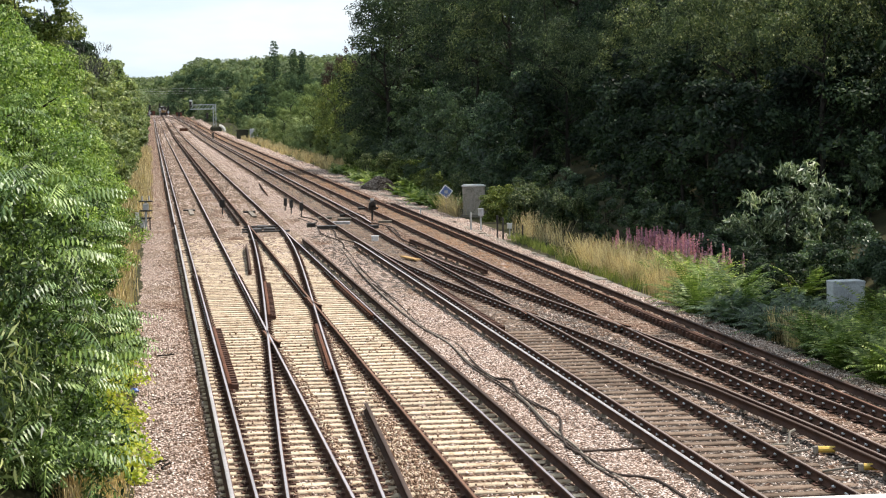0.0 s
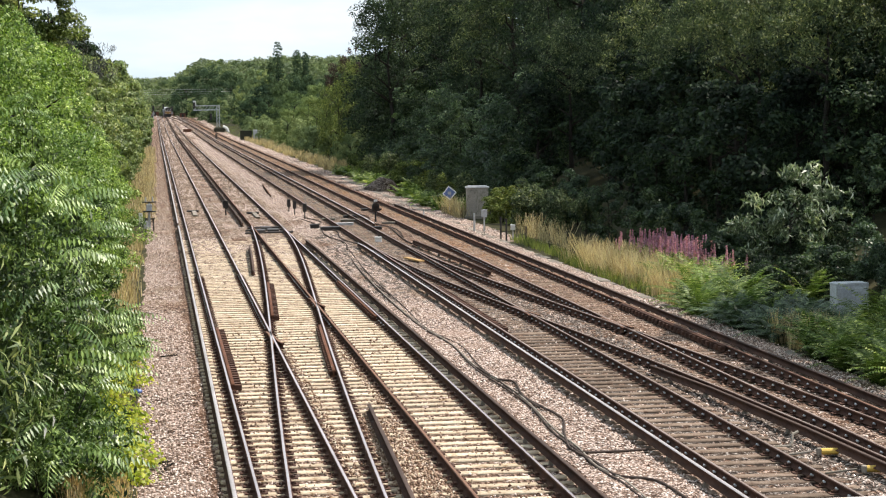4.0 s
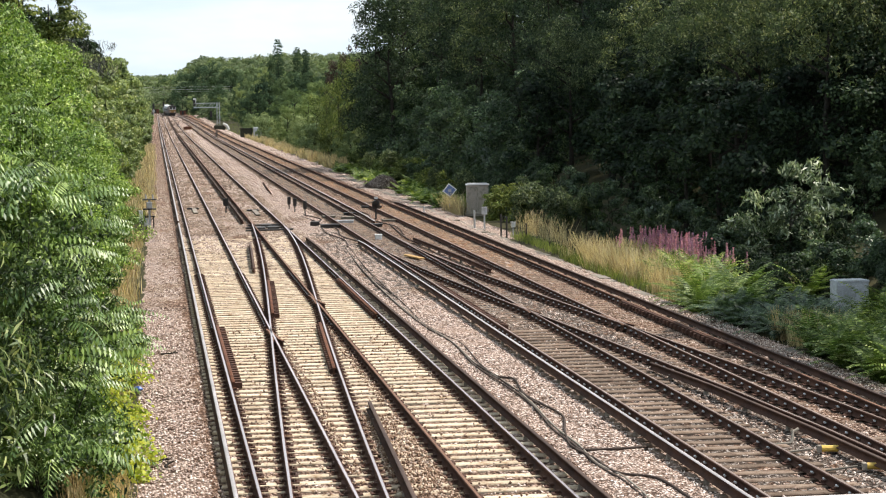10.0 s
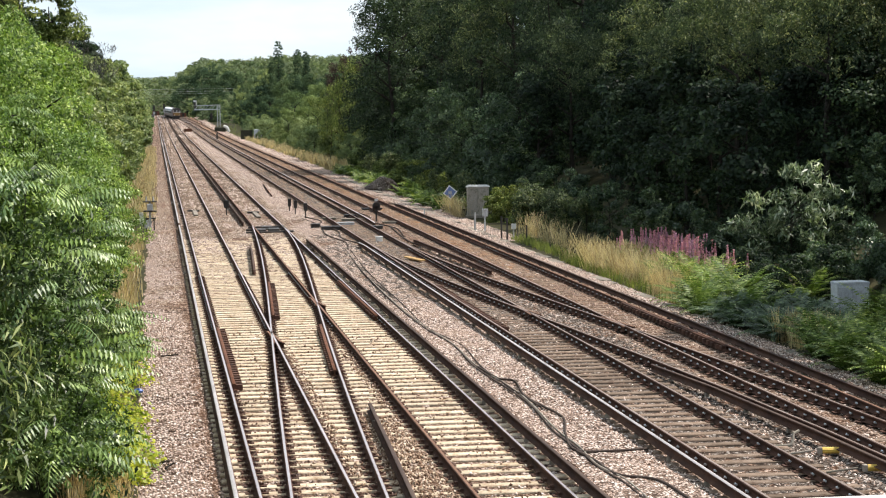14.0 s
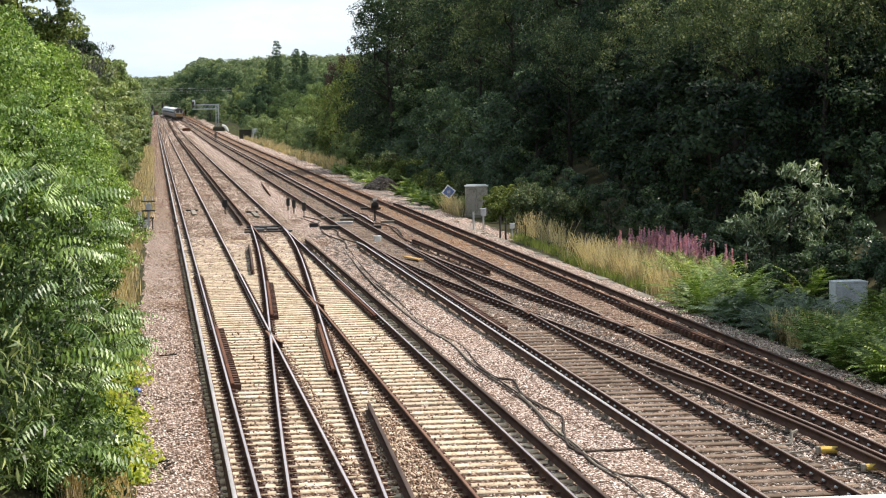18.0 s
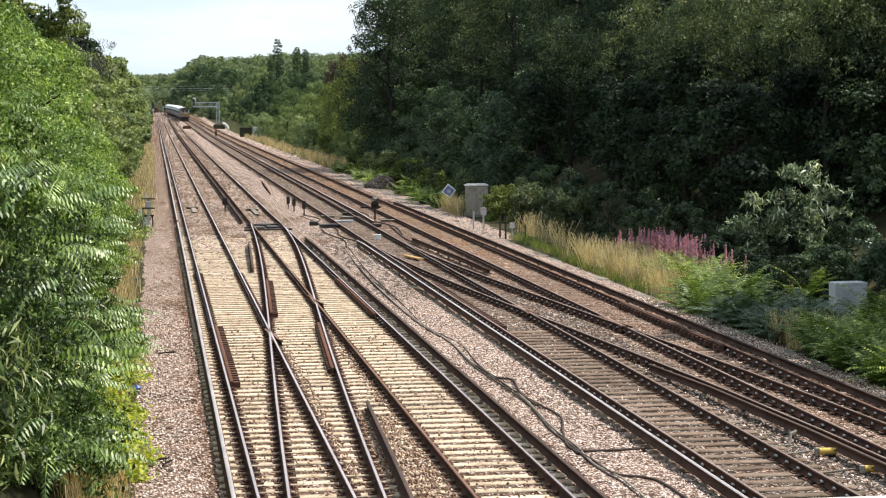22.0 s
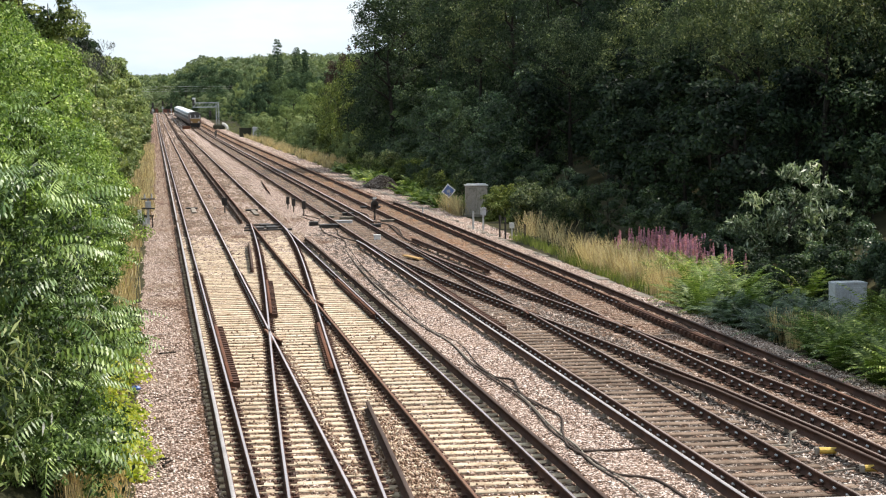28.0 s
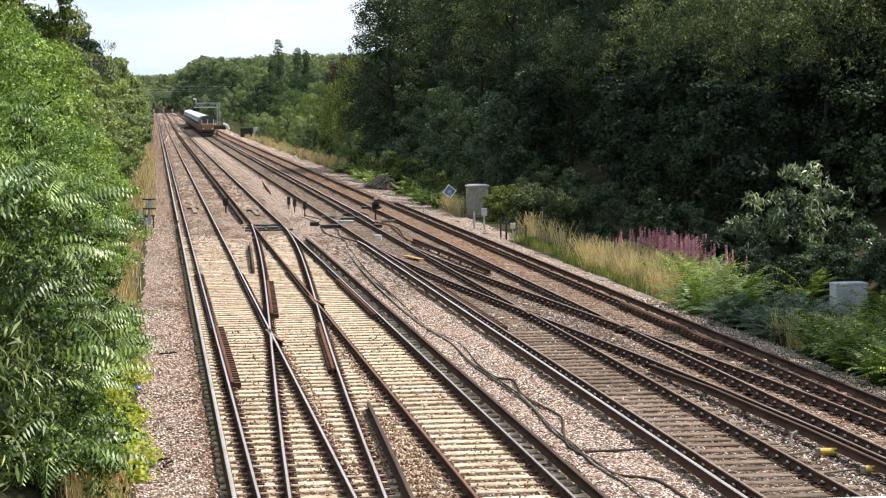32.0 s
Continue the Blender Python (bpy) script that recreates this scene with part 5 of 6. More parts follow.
location_case(18.2, 120.2, 1.25, 0.75, 1.65, "faded beige equipment cabinet, its lid coloured pale as sunlit", -6, None, BEIGE_PAINT)
location_case(20.52, 61.3, 1.0, 0.6, 0.9, "low grey steel cabinet standing among ferns", 2, -0.25, CASE_PAINT, CASE_PAINT, 0.01)
location_case(19.1, 400, 1.5, 0.9, 2.0, "pale grey cabinet beside the distant line", 0, float(bank(19.1, 400)))


def post(x, y, h, r, mat, label, cap=None, name="marker_post", z=GROUND_Z):
    t = thing(name, pose(x, y, z), label, "post", "trackside posts")
    part("post", rod((0, 0, -0.2), (0, 0, h), r, None, 8), mat, t)
    if cap:
        w, d, hh, m = cap
        c = part("head_box", box(-w / 2, w / 2, -d / 2, d / 2, h - hh, h + .02), m, t, bevel=0.012)
        part("hood", box(-w / 2 - .015, w / 2 + .015, -d / 2 - .03, d / 2 + .01, h + .018, h + .035), m, c)
    return t


post(16.55, 107.0, 0.95, 0.045, GALV, "grey post with a pale junction box on top", (0.26, 0.18, 0.34, GREY_PAINT))
post(15.95, 106.4, 0.85, 0.05, GALV, "plain galvanised post beside the cable trough")
post(16.2, 99.6, 1.0, 0.045, DARK_STEEL, "dark leaning timber post")
post(16.32, 98.7, 0.95, 0.045, DARK_STEEL, "dark timber post beside the trough")
post(16.75, 99.4, 0.6, 0.03, GALV, "short post with a white box", (0.2, 0.15, 0.22, WHITE_PAINT))
post(17.1, 97.8, 0.65, 0.035, DARK_STEEL, "short dark post in dry grass")
post(14.9, 118.5, 0.5, 0.035, GALV, "short grey post beside the outer rail")
for x, y, h in ((7.95, 128.6, 0.72), (8.03, 124.4, 0.8), (8.3, 119.8, 0.85)):
    post(x, y, h, 0.035, DARK_STEEL, "short dark indicator post between the tracks", (0.2, 0.2, 0.42, DARK_STEEL), "indicator_post")
post(4.05, 125.5, 0.85, 0.04, DARK_STEEL, "short dark indicator post between the tracks", (0.3, 0.2, 0.42, DARK_STEEL), "indicator_post")
for x, y in ((11.5, 405), (12.0, 415)):
    post(x, y, 1.3, 0.09, DARK_STEEL, "dark post beside the distant track", None, "marker_post", -0.2)


def ground_signal(x, y):
    t = thing("ground_signal", pose(x, y, GROUND_Z), "small dark position light signal on a short post", "signal")
    part("post", rod((0, 0, -0.1), (0, 0, 0.65), 0.05, None, 8), DARK_STEEL, t)
    bm = rod((0, -0.1, 0.85), (0, 0.12, 0.85), 0.2, None, 16)
    box(-0.2, 0.2, -0.1, 0.12, 0.58, 0.82, bm)
    head = part("head", bm, DARK_STEEL, t)
    for px, pz in ((-.11, .7), (.11, .7), (.0, .93)):
        part("lens", rod((px, -0.15, pz), (px, -0.1, pz), 0.07, None, 10), BLACK_RUBBER, head)
    part("white_plate", box(-.1, .1, -.12, -.1, 1.12, 1.24), WHITE_PAINT, t)


ground_signal(11.87, 115.5)


def diamond_sign(x, y):
    t = thing("diamond_sign", pose(x, y, GROUND_Z), "blue diamond sign with a white edge on a post", "sign")
    part("post", rod((0, 0.05, -0.1), (0, 0.05, 1.35), 0.035, None, 8), GALV, t)
    bm = bmesh.new()
    for s, y0, y1 in ((0.62, 0.0, 0.015),):
        bmesh.ops.create_cube(bm, size=1, matrix=Matrix.Translation((0, (y0 + y1) / 2, 1.12)) @ Euler((0, radians(38), 0)).to_matrix().to_4x4() @ Matrix.Diagonal((s, y1 - y0, s, 1)))
    plate = part("plate", bm, WHITE_PAINT, t, "white edge")
    bm = bmesh.new()
    bmesh.ops.create_cube(bm, size=1, matrix=Matrix.Translation((0, -0.006, 1.12)) @ Euler((0, radians(38), 0)).to_matrix().to_4x4() @ Matrix.Diagonal((0.49, 0.012, 0.49, 1)))
    part("panel", bm, SIGN_BLUE, plate, "faded blue panel")
    part("symbol", box(-.1, .1, -.02, -.012, 1.03, 1.21), CASE_PAINT, plate, "pale grey symbol")


diamond_sign(17.2, 124.5)


def point_heater_post(x, y):
    t = thing("equipment_stand", pose(x, y, GROUND_Z), "grey steel equipment stand beside the track", "equipment stand")
    part("post", box(-.06, .06, -.05, .05, -0.2, 1.45), CASE_PAINT, t, bevel=0.01)
    for px in (-.2, .2):
        part("leg", box(px - .03, px + .03, -.03, .03, -0.2, .6), DARK_STEEL, t)
        part("cap", rod((px * .9, 0, 1.5), (px * .9, 0, 1.76), 0.05, 0.03, 8), GALV, t)
    part("cross_arm", box(-.28, .28, -.04, .04, .56, .64), DARK_STEEL, t)
    part("platform", box(-.34, .34, -.15, .15, .95, 1.02), DARK_STEEL, t, bevel=0.01)
    part("box", box(-.15, .15, -.14, .1, 1.02, 1.36), GREY_PAINT, t, bevel=0.02)
    part("box", box(-.3, -.08, -.14, .1, .1, .5), CASE_PAINT, t, bevel=0.02)
    part("platform", box(-.36, .36, -.12, .12, 1.45, 1.51), DARK_STEEL, t, bevel=0.01)
    part("brace", rod((-.2, 0, .1), (.2, 0, .55), 0.02, None, 6), DARK_STEEL, t)


point_heater_post(-0.36, 112.0)
post(-0.8, 110.0, 0.98, 0.03, DARK_STEEL, "white marker plate on a thin post", (0.2, 0.06, 0.62, WHITE_PAINT))


def train_loop(x, y):
    t = thing("train_stop_loop", pose(x, y, -0.16), "dark flat loop antenna fixed between the rails", "track device", "track devices")
    part("bar", box(-.36, .36, -.3, .05, -.02, .08), DARK_STEEL, t, bevel=0.01)
    part("stub", box(-.06, .2, -5.5, -.22, -.02, .06), TROUGH, t, bevel=0.01)


train_loop(2.2, 130.5)
train_loop(5.68, 127.0)


def point_machine(x, y):
    t = thing("point_machine", pose(x, y, -0.15), "dark point machine with rods between the rails", "point machine")
    for k, (x0, x1, y0) in enumerate(((-1.2, 1.2, 0), (-1.1, 1.0, 2.2), (-.9, 1.0, 4.4))):
        part("rod", rod((x0, y0, 0.0), (x1, y0, 0.02), 0.05, None, 8), DARK_STEEL, t)
    for bx, by in ((-.45, .5), (.25, .9), (.0, 3.0)):
        part("casing", box(bx - .28, bx + .28, by - .5, by + .5, -.08, .14), DARK_STEEL, t, bevel=0.03)


point_machine(5.6, 107.0)


def junction_box(x, y, w, d, h, mat, label, name="junction_box"):
    t = thing(name, pose(x, y, GROUND_Z + 0.0), label, "box", "track boxes")
    part("casing", box(-w / 2, w / 2, -d / 2, d / 2, -0.05, h), mat, t, bevel=0.02)
    part("lid", box(-w / 2 - .02, w / 2 + .02, -d / 2 - .02, d / 2 + .02, h, h + .03), mat, t)


junction_box(10.25, 98.7, 0.3, 0.3, 0.2, WHITE_PAINT, "small white box between the rails")
junction_box(8.8, 108.6, 0.95, 0.7, 0.16, DARK_STEEL, "low dark box on the ballast")
junction_box(7.9, 520, 1.9, 2.4, 1.05, RUST_MID, "brown box between the distant tracks")
junction_box(9.9, 113, 1.0, 0.35, 0.1, GREY_PAINT, "flat pale cover in the track")
junction_box(10.6, 116.5, 1.1, 0.4, 0.1, TROUGH, "flat pale cover in the track")


for x, y, w, d, h, mat, lab in ((9.5, 118.0, 0.7, 0.5, 0.1, TROUGH, "flat concrete cover beside the rail"), (11.0, 120.5, 0.9, 0.5, 0.12, DARK_STEEL, "low dark casing in the track"),
                                (11.15, 108.5, 0.6, 0.6, 0.14, DARK_STEEL, "low dark casing in the track"), (12.3, 113.0, 0.7, 0.45, 0.1, TROUGH, "flat concrete cover beside the rail"),
                                (8.15, 110.5, 0.45, 0.5, 0.2, DARK_STEEL, "small dark box on the ballast"), (12.9, 128.0, 1.2, 0.5, 0.1, DARK_STEEL, "low dark casing in the track")):
    junction_box(x, y, w, d, h, mat, lab)


def spare_rail(x, y0, y1, dx):
    t = thing("loose_rail", pose(0, 0, 0), "rusty length of rail lying on the ballast", "rail")
    link("rail_length", sweep(RAIL, [(x, y0, -.04), (x + dx / 2, (y0 + y1) / 2, -.03), (x + dx, y1, -.04)], [RUST, BROWN_TOP], RAIL_FACE, "rail_length"), t)


spare_rail(7.95, 148.5, 172, 0.6)


def cable(points, r, mat, label):
    """A cable lying along the given points, smoothed."""
    p = np.array(points)
    n = len(p)
    t = np.linspace(0, n - 1, n * 6)
    i = np.clip(t.astype(int), 0, n - 2)
    f = (t - i)[:, None]
    a, b, c, d = p[np.maximum(i - 1, 0)], p[i], p[i + 1], p[np.minimum(i + 2, n - 1)]
    xy = 0.5 * ((2 * b) + (c - a) * f + (2 * a - 5 * b + 4 * c - d) * f ** 2 + (3 * b - a - 3 * c + d) * f ** 3)
    path = np.column_stack([xy, np.full(len(xy), GROUND_Z + r + 0.02)])
    prof = [(r * math.cos(k * math.pi / 3), r * math.sin(k * math.pi / 3)) for k in range(6)]
    ob = new("cable", sweep(prof, path, [mat], [0] * 6, "cable"))
    tagged(ob, label, "cable", "cables on the ballast")


C1 = [(8.19, 93.2), (7.69, 80.4), (7.43, 66.6), (7.45, 59.6), (7.65, 55.2), (7.51, 50.4), (7.65, 46.2), (7.68, 43.5), (7.5, 40.1), (7.54, 38.0), (7.51, 35.9), (7.63, 34.2), (7.56, 31.0)]
cable(C1, 0.022, BLACK_RUBBER, "black cable snaking over the ballast")
cable([(x + 0.07 + 0.04 * math.sin(y), y + .3) for x, y in C1], 0.02, TROUGH, "grey cable snaking over the ballast")
cable([(x + 0.16 + 0.08 * math.sin(y * .5), y) for x, y in C1[:8]], 0.02, BLACK_RUBBER, "thin black cable over the ballast")
cable([(7.58, 50.4), (7.71, 48.2), (8.01, 47.6), (7.8, 45.2), (7.91, 43.5), (8.01, 41.8), (7.65, 39.7), (7.46, 37.9), (7.87, 37.6), (8.8, 37.7)], 0.026, BLACK_RUBBER, "black cable looping towards the next track")
cable([(7.47, 37.7), (7.59, 36.7), (7.67, 35.2), (8.14, 34.7), (8.29, 33.8), (8.31, 31)], 0.026, BLACK_RUBBER, "black cable curving over the ballast")
cable([(7.7, 93.4), (7.96, 88), (7.64, 77.7), (7.69, 70.6)], 0.02, BLACK_RUBBER, "black cable over the ballast")
cable([(8.05, 119), (8.5, 112), (8.2, 104), (8.6, 98), (8.3, 93)], 0.03, BLACK_RUBBER, "black cable from the posts over the ballast")
cable([(8.3, 121), (8.9, 116), (8.4, 112), (9.0, 107), (8.7, 101), (9.1, 97)], 0.03, BLACK_RUBBER, "black cable winding past the boxes")
cable([(11.4, 126), (11.9, 120), (11.5, 114), (12.1, 108), (11.7, 101)], 0.03, BLACK_RUBBER, "black cable winding between the tracks")
cable([(12.0, 109.7), (11.51, 98.1), (11.8, 92)], 0.035, BLACK_RUBBER, "black cable between the tracks")


def bond_cable(x, y):
    t = thing("bonding_cable", pose(x, y, GROUND_Z), "grey looped bonding cable with a clamp", "cable", "bonding cables")
    pts = [(-.35, 0, .02), (-.05, -.05, .04), (.0, 0, .12), (.02, .05, .24), (.14, .1, .28)]
    bm = bmesh.new()
    for a, b in zip(pts, pts[1:]):
        rod(a, b, 0.028, None, 6, bm)
    part("lead", bm, TROUGH, t)


bond_cable(11.5, 37.6)
for x, y in ((11.74, 36.5), (11.93, 34.6)):
    t = thing("cable_joint", pose(x, y, -0.1, 0, 0, -8), "yellow-sleeved cable joint beside the conductor rail", "cable joint", "cable joints")
    part("sleeve", rod((-.04, 0, 0), (.26, 0, .0), 0.06, None, 10), YELLOW, t, "yellow sleeve")
    part("clamp", box(-.12, -.04, -.05, .05, -.07, .06), TROUGH, t, bevel=0.01)
    part("lead", rod((-.75, -.05, -.06), (-.2, 0, 0), 0.02, None, 6), TROUGH, t)

# cable trough along the right-hand verge
trough = thing("cable_trough", pose(0, 0, 0), "weathered concrete cable trough along the verge", "cable trough")
LID = bpy.data.meshes.new("trough_lid")
bm = box(-.2, .2, -.485, .485, -.1, -.02)
bmesh.ops.bevel(bm, geom=bm.edges[:], offset=0.012, segments=1, affect='EDGES')
bm.to_mesh(LID)
bm.free()
LID.materials.append(TROUGH)
rng = np.random.default_rng(44)
for y in np.arange(40, 190, 1.0):
    link("trough_lid", LID, trough, m=pose(15.75 + (y - 40) * 0.004 + rng.normal(0, .012), y, -0.235 + rng.normal(0, .018), rng.normal(0, 1.2), rng.normal(0, 2.0), rng.normal(0, 1.5)))
part("trough_wall", box(15.56, 15.6, 40, 190, -.4, -.27), TROUGH, trough)

# a heap of grey stone at the verge
def heap(x, y, w, h):
    bm = bmesh.new()
    bmesh.ops.create_icosphere(bm, subdivisions=4, radius=1)
    rng = random.Random(5)
    for v in bm.verts:
        n = noise.noise(v.co * 1.6) * 0.12 + rng.uniform(-.012, .012)
        v.co = Vector((v.co.x * w * (1 + n), v.co.y * w * 1.3 * (1 + n), max(-0.1, v.co.z) * h * (1 - 0.35 * abs(v.co.x)) * (1 + n)))
    ob = part("stone_heap", bm, BALLAST_GREY, None)
    ob.matrix_basis = pose(x, y, GROUND_Z - .1)
    tagged(ob, "low heap of grey crushed stone beside the line", "stone heap", kind="stuff")


heap(17.0, 160, 1.35, 1.05)


def litter(x, y):
    bm = bmesh.new()
    bmesh.ops.create_icosphere(bm, subdivisions=2, radius=0.1)
    for v in bm.verts:
        v.co *= 1 + noise.noise(v.co * 30) * 0.5
        v.co.z *= 0.5
    ob = part("plastic_bag", bm, BLUE, None)
    ob.matrix_basis = pose(x, y, -0.1)
    tagged(ob, "crumpled blue plastic litter on the ballast", "litter")


litter(-0.5, 47.6)


def dead_branch(x, y, turn, size):
    t = thing("dead_branch", pose(x, y, -0.17, 0, 0, turn), "dry dark brown branch lying on the ballast", "branch", "dead branches")
    part("stem", rod((-size, 0, .02), (size, .08 * size, .05), 0.022, 0.012, 6), BARK, t)
    for k, (a, b) in enumerate(((-.5, .7), (-.2, -.6), (.1, -.75), (.3, .6), (.45, .4), (.7, -.3))):
        part("twig", rod((a * size, 0, .03), (a * size + .3 * size, b * size, .09), 0.012, 0.006, 5), BARK, t)


dead_branch(-0.03, 38.0, 20, 0.2)
dead_branch(0.24, 54.5, -10, 0.22)
dead_branch(0.1, 37.6, 70, 0.16)


def timber_board(x, y, turn, length, paint, label):
    t = thing("board", pose(x, y, -0.14, 0, 0, turn), label, "board", "boards in the track")
    part("plank", box(-length / 2, length / 2, -.12, .12, 0, .06), paint, t, bevel=0.01)


timber_board(10.35, 85.8, -80, 2.2, ORANGE_WOOD, "faded orange board lying between the rails")

# ---------------------------------------------------------------- distant fixtures


def gantry():
    t = thing("signal_gantry", pose(16.6, 560, 0.4), "grey lattice cantilever signal gantry over the tracks", "signal gantry")
    for sx in (-.35, .35):
        part("post", box(sx - .1, sx + .1, -.1, .1, -.3, 6.2), GALV, t)
    for z in np.arange(0.6, 6, 0.9):
        part("brace", rod((-.35, 0, z), (.35, 0, z + .8), 0.05, None, 6), GALV, t)
    for z in (5.0, 6.1):
        part("boom", box(-6.4, .4, -.08, .08, z - .08, z + .08), GALV, t)
    for x in np.arange(-6.2, 0, 0.9):
        part("brace", rod((x, 0, 5.0), (x + .9, 0, 6.1), 0.05, None, 6), GALV, t)
    part("walkway", box(-6.4, .2, -.5, .5, 4.85, 4.95), GALV, t)
    part("handrail", box(-6.4, .2, -.5, -.45, 6.0, 6.06), GALV, t)
    for x, z in ((-6.2, 5.4), (-1.9, 2.4)):
        s = part("signal_head", box(x - .3, x + .3, -.45, -.15, z, z + 1.6), DARK_STEEL, t, bevel=0.03)
        part("hood", box(x - .2, x + .2, -.7, -.45, z + .9, z + 1.3), DARK_STEEL, s)
    part("sighting_board", box(-6.5, -5.7, -.2, -.1, 6.2, 7.4), WHITE_PAINT, t)


gantry()


WEATHERED = surface("dark_weathered_boards", (0.06, 0.06, 0.042), (0.04, 0.042, 0.03), 2.0, 14.0, 0.9, bump=0.3)


def hut(x, y):
    t = thing("lineside_hut", pose(x, y, float(bank(x, y)) + .1), "dark green-brown hut half hidden by bushes", "hut")
    part("wall", box(-1.1, 1.1, -1, 1, 0, 1.6), WEATHERED, t)
    part("roof", box(-1.2, 1.2, -1.1, 1.1, 1.6, 1.75), WEATHERED, t)


hut(17.4, 410)


def white_cover(x, y):
    t = thing("pipe_cover", pose(x, y, 0.1), "white curved cover beside dark equipment", "cover")
    bm = bmesh.new()
    for k in range(8):
        a, b = k * 0.2, (k + 1) * 0.2
        rod((math.cos(a) * 1.2 - .2, 0, math.sin(a) * 1.5 - .2), (math.cos(b) * 1.2 - .2, 0, math.sin(b) * 1.5 - .2), 0.32, None, 8, bm)
    part("shell", bm, WHITE_PAINT, t)
    part("casing", box(-2.4, .4, .2, 1.6, -.2, 1.2), WEATHERED, t, bevel=0.3)


white_cover(16.6, 515)


def power_line():
    t = thing("overhead_wires", pose(0, 0, 0), "thin overhead wires crossing the distant valley", "wires")
    for x0, x1, z in ((-6, 26, 11.4), (-6, 26, 10.6), (-6, 26, 9.9)):
        pts = [(x0 + (x1 - x0) * k / 8, 700, z + 0.5 * (k / 8 - .5) ** 2 * 4) for k in range(9)]
        part("wire", [rod(a, b, 0.02, None, 5) for a, b in [(pts[0], pts[-1])]][0], GALV, t)
    for x, h in ((-6, 12), (26, 12)):
        part("pole", rod((x, 700, 0), (x, 700, h), 0.14, None, 6), BARK, t)


power_line()


def far_signals():
    for x, y, h, lab in ((-0.2, 800, 4.2, "distant white-backed signal post"), (3.97, 905, 4.6, "distant signal post between the tracks"), (7.6, 915, 3.6, "distant low signal post")):
        t = thing("signal_post", pose(x, y, float(rise(y))), lab, "signal", "distant signals")
        part("post", rod((0, 0, -.3), (0, 0, h), 0.14, None, 6), GALV, t)
        part("signal_head", box(-.35, .35, -.3, 0, h - 1.4, h + .6), DARK_STEEL, t)
        part("backboard", box(-.45, .45, -.05, .05, h - 2.6, h - 1.9), GALV, t)


far_signals()


def crossing_cabins():
    """Dark low cabins and pale boxes where the tracks draw together."""
    for x, y, w, h, mat, lab in ((-1.6, 930, 2.4, 2.4, BRICK_FAR, "small red-brown brick cabin at the far junction"), (0.6, 1003, 3.2, 2.0, BRICK_FAR, "low red-brown brick building beyond the far junction"),
                                 (11.6, 880, 2.4, 1.7, BRICK_FAR, "low red-brown relay cabin beside the far junction"), (6.8, 1003, 4.5, 1.8, BRICK_FAR, "long low brick building beyond the far junction"), (-0.6, 860, 0.9, 1.3, GREY_PAINT, "pale relay box beside the far line")):
        t = thing("lineside_cabin", pose(x, y, float(rise(y)) - .3), lab, "cabin", "distant cabins")
        part("wall", box(-w / 2, w / 2, -.8, .8, 0, h), mat, t)
        part("roof", box(-w / 2 - .1, w / 2 + .1, -.9, .9, h, h + .15), DARK_STEEL, t)
        part("door", box(-.35, .35, -.83, -.79, 0.1, min(h - .2, 1.9)), DARK_STEEL, t)


BRICK_FAR = surface("red_brown_brick", (0.2, 0.09, 0.06), (0.13, 0.06, 0.045), 3.0, 20.0, 0.9, bump=0.2)
crossing_cabins()


# ---------------------------------------------------------------- the bridge under the camera
bridge = thing("footbridge", pose(0, 0, 0), "brick-sided bridge with a pale stone parapet", "bridge")
STONE = surface("pale_coping_stone", (0.62, 0.55, 0.5), (0.52, 0.46, 0.42), 3.0, 40.0, 0.85, bump=0.3)
BRICK = surface("brown_brick", (0.25, 0.14, 0.1), (0.18, 0.1, 0.07), 4.0, 30.0, 0.9, bump=0.3)
part("deck", box(-14, 26, -4.0, 0.5, 4.2, 4.75), BRICK, bridge)
part("coping", box(-14, 26, 0.16, 0.514, 6.0, 6.1035), STONE, bridge, "pale stone coping", bevel=0.006)
part("parapet", box(-14, 26, 0.2, 0.5, 4.75, 6.0), BRICK, bridge)
part("parapet", box(-14, 26, -4.0, -3.7, 4.75, 6.0), BRICK, bridge)
for x in (-2.5, 7.9, 18.0):
    part("pier", box(x - .6, x + .6, -3.5, 0.2, -1, 4.2), BRICK, bridge)

# ---------------------------------------------------------------- the train
TRAIN_T = [(0, 930), (4, 878), (7, 838), (10, 803), (13, 772), (17, 724), (20, 680), (23, 629), (25.5, 580), (28, 524), (30, 471), (32, 410)]


def at_line(y):
    x = 10.09 + float(bend(y))
    slope = (float(bend(y + 1)) - float(bend(y - 1))) / 2
    grade = (float(rise(y + 1)) - float(rise(y - 1))) / 2
    return Matrix.Translation((x, y, float(rise(y)))) @ Euler((math.atan(grade), 0, -math.atan(slope))).to_matrix().to_4x4()


LOCO_MAROON = surface("dark_maroon_paint", (0.1, 0.045, 0.045), (0.075, 0.035, 0.038), 1.0, 20.0, 0.4, bump=0.02)
LOCO_ROOF = surface("sooty_roof", (0.1, 0.095, 0.09), (0.07, 0.066, 0.062), 1.0, 12.0, 0.7, bump=0.05)
COACH_GREY = surface("blue_grey_coach_paint", (0.25, 0.29, 0.34), (0.2, 0.24, 0.29), 1.0, 20.0, 0.4, bump=0.02)
LOCO_YELLOW = surface("dull_yellow_paint", (0.36, 0.2, 0.05), (0.22, 0.12, 0.035), 2.5, 20.0, 0.55, dirt=(0.1, 0.06, 0.04), bump=0.03)
MAROON = surface("maroon_coach_paint", (0.1, 0.03, 0.03), (0.08, 0.025, 0.025), 1.0, 20.0, 0.35, bump=0.02)
ROOF = surface("white_roof", (0.82, 0.83, 0.84), (0.72, 0.73, 0.74), 0.8, 12.0, 0.4, bump=0.05)


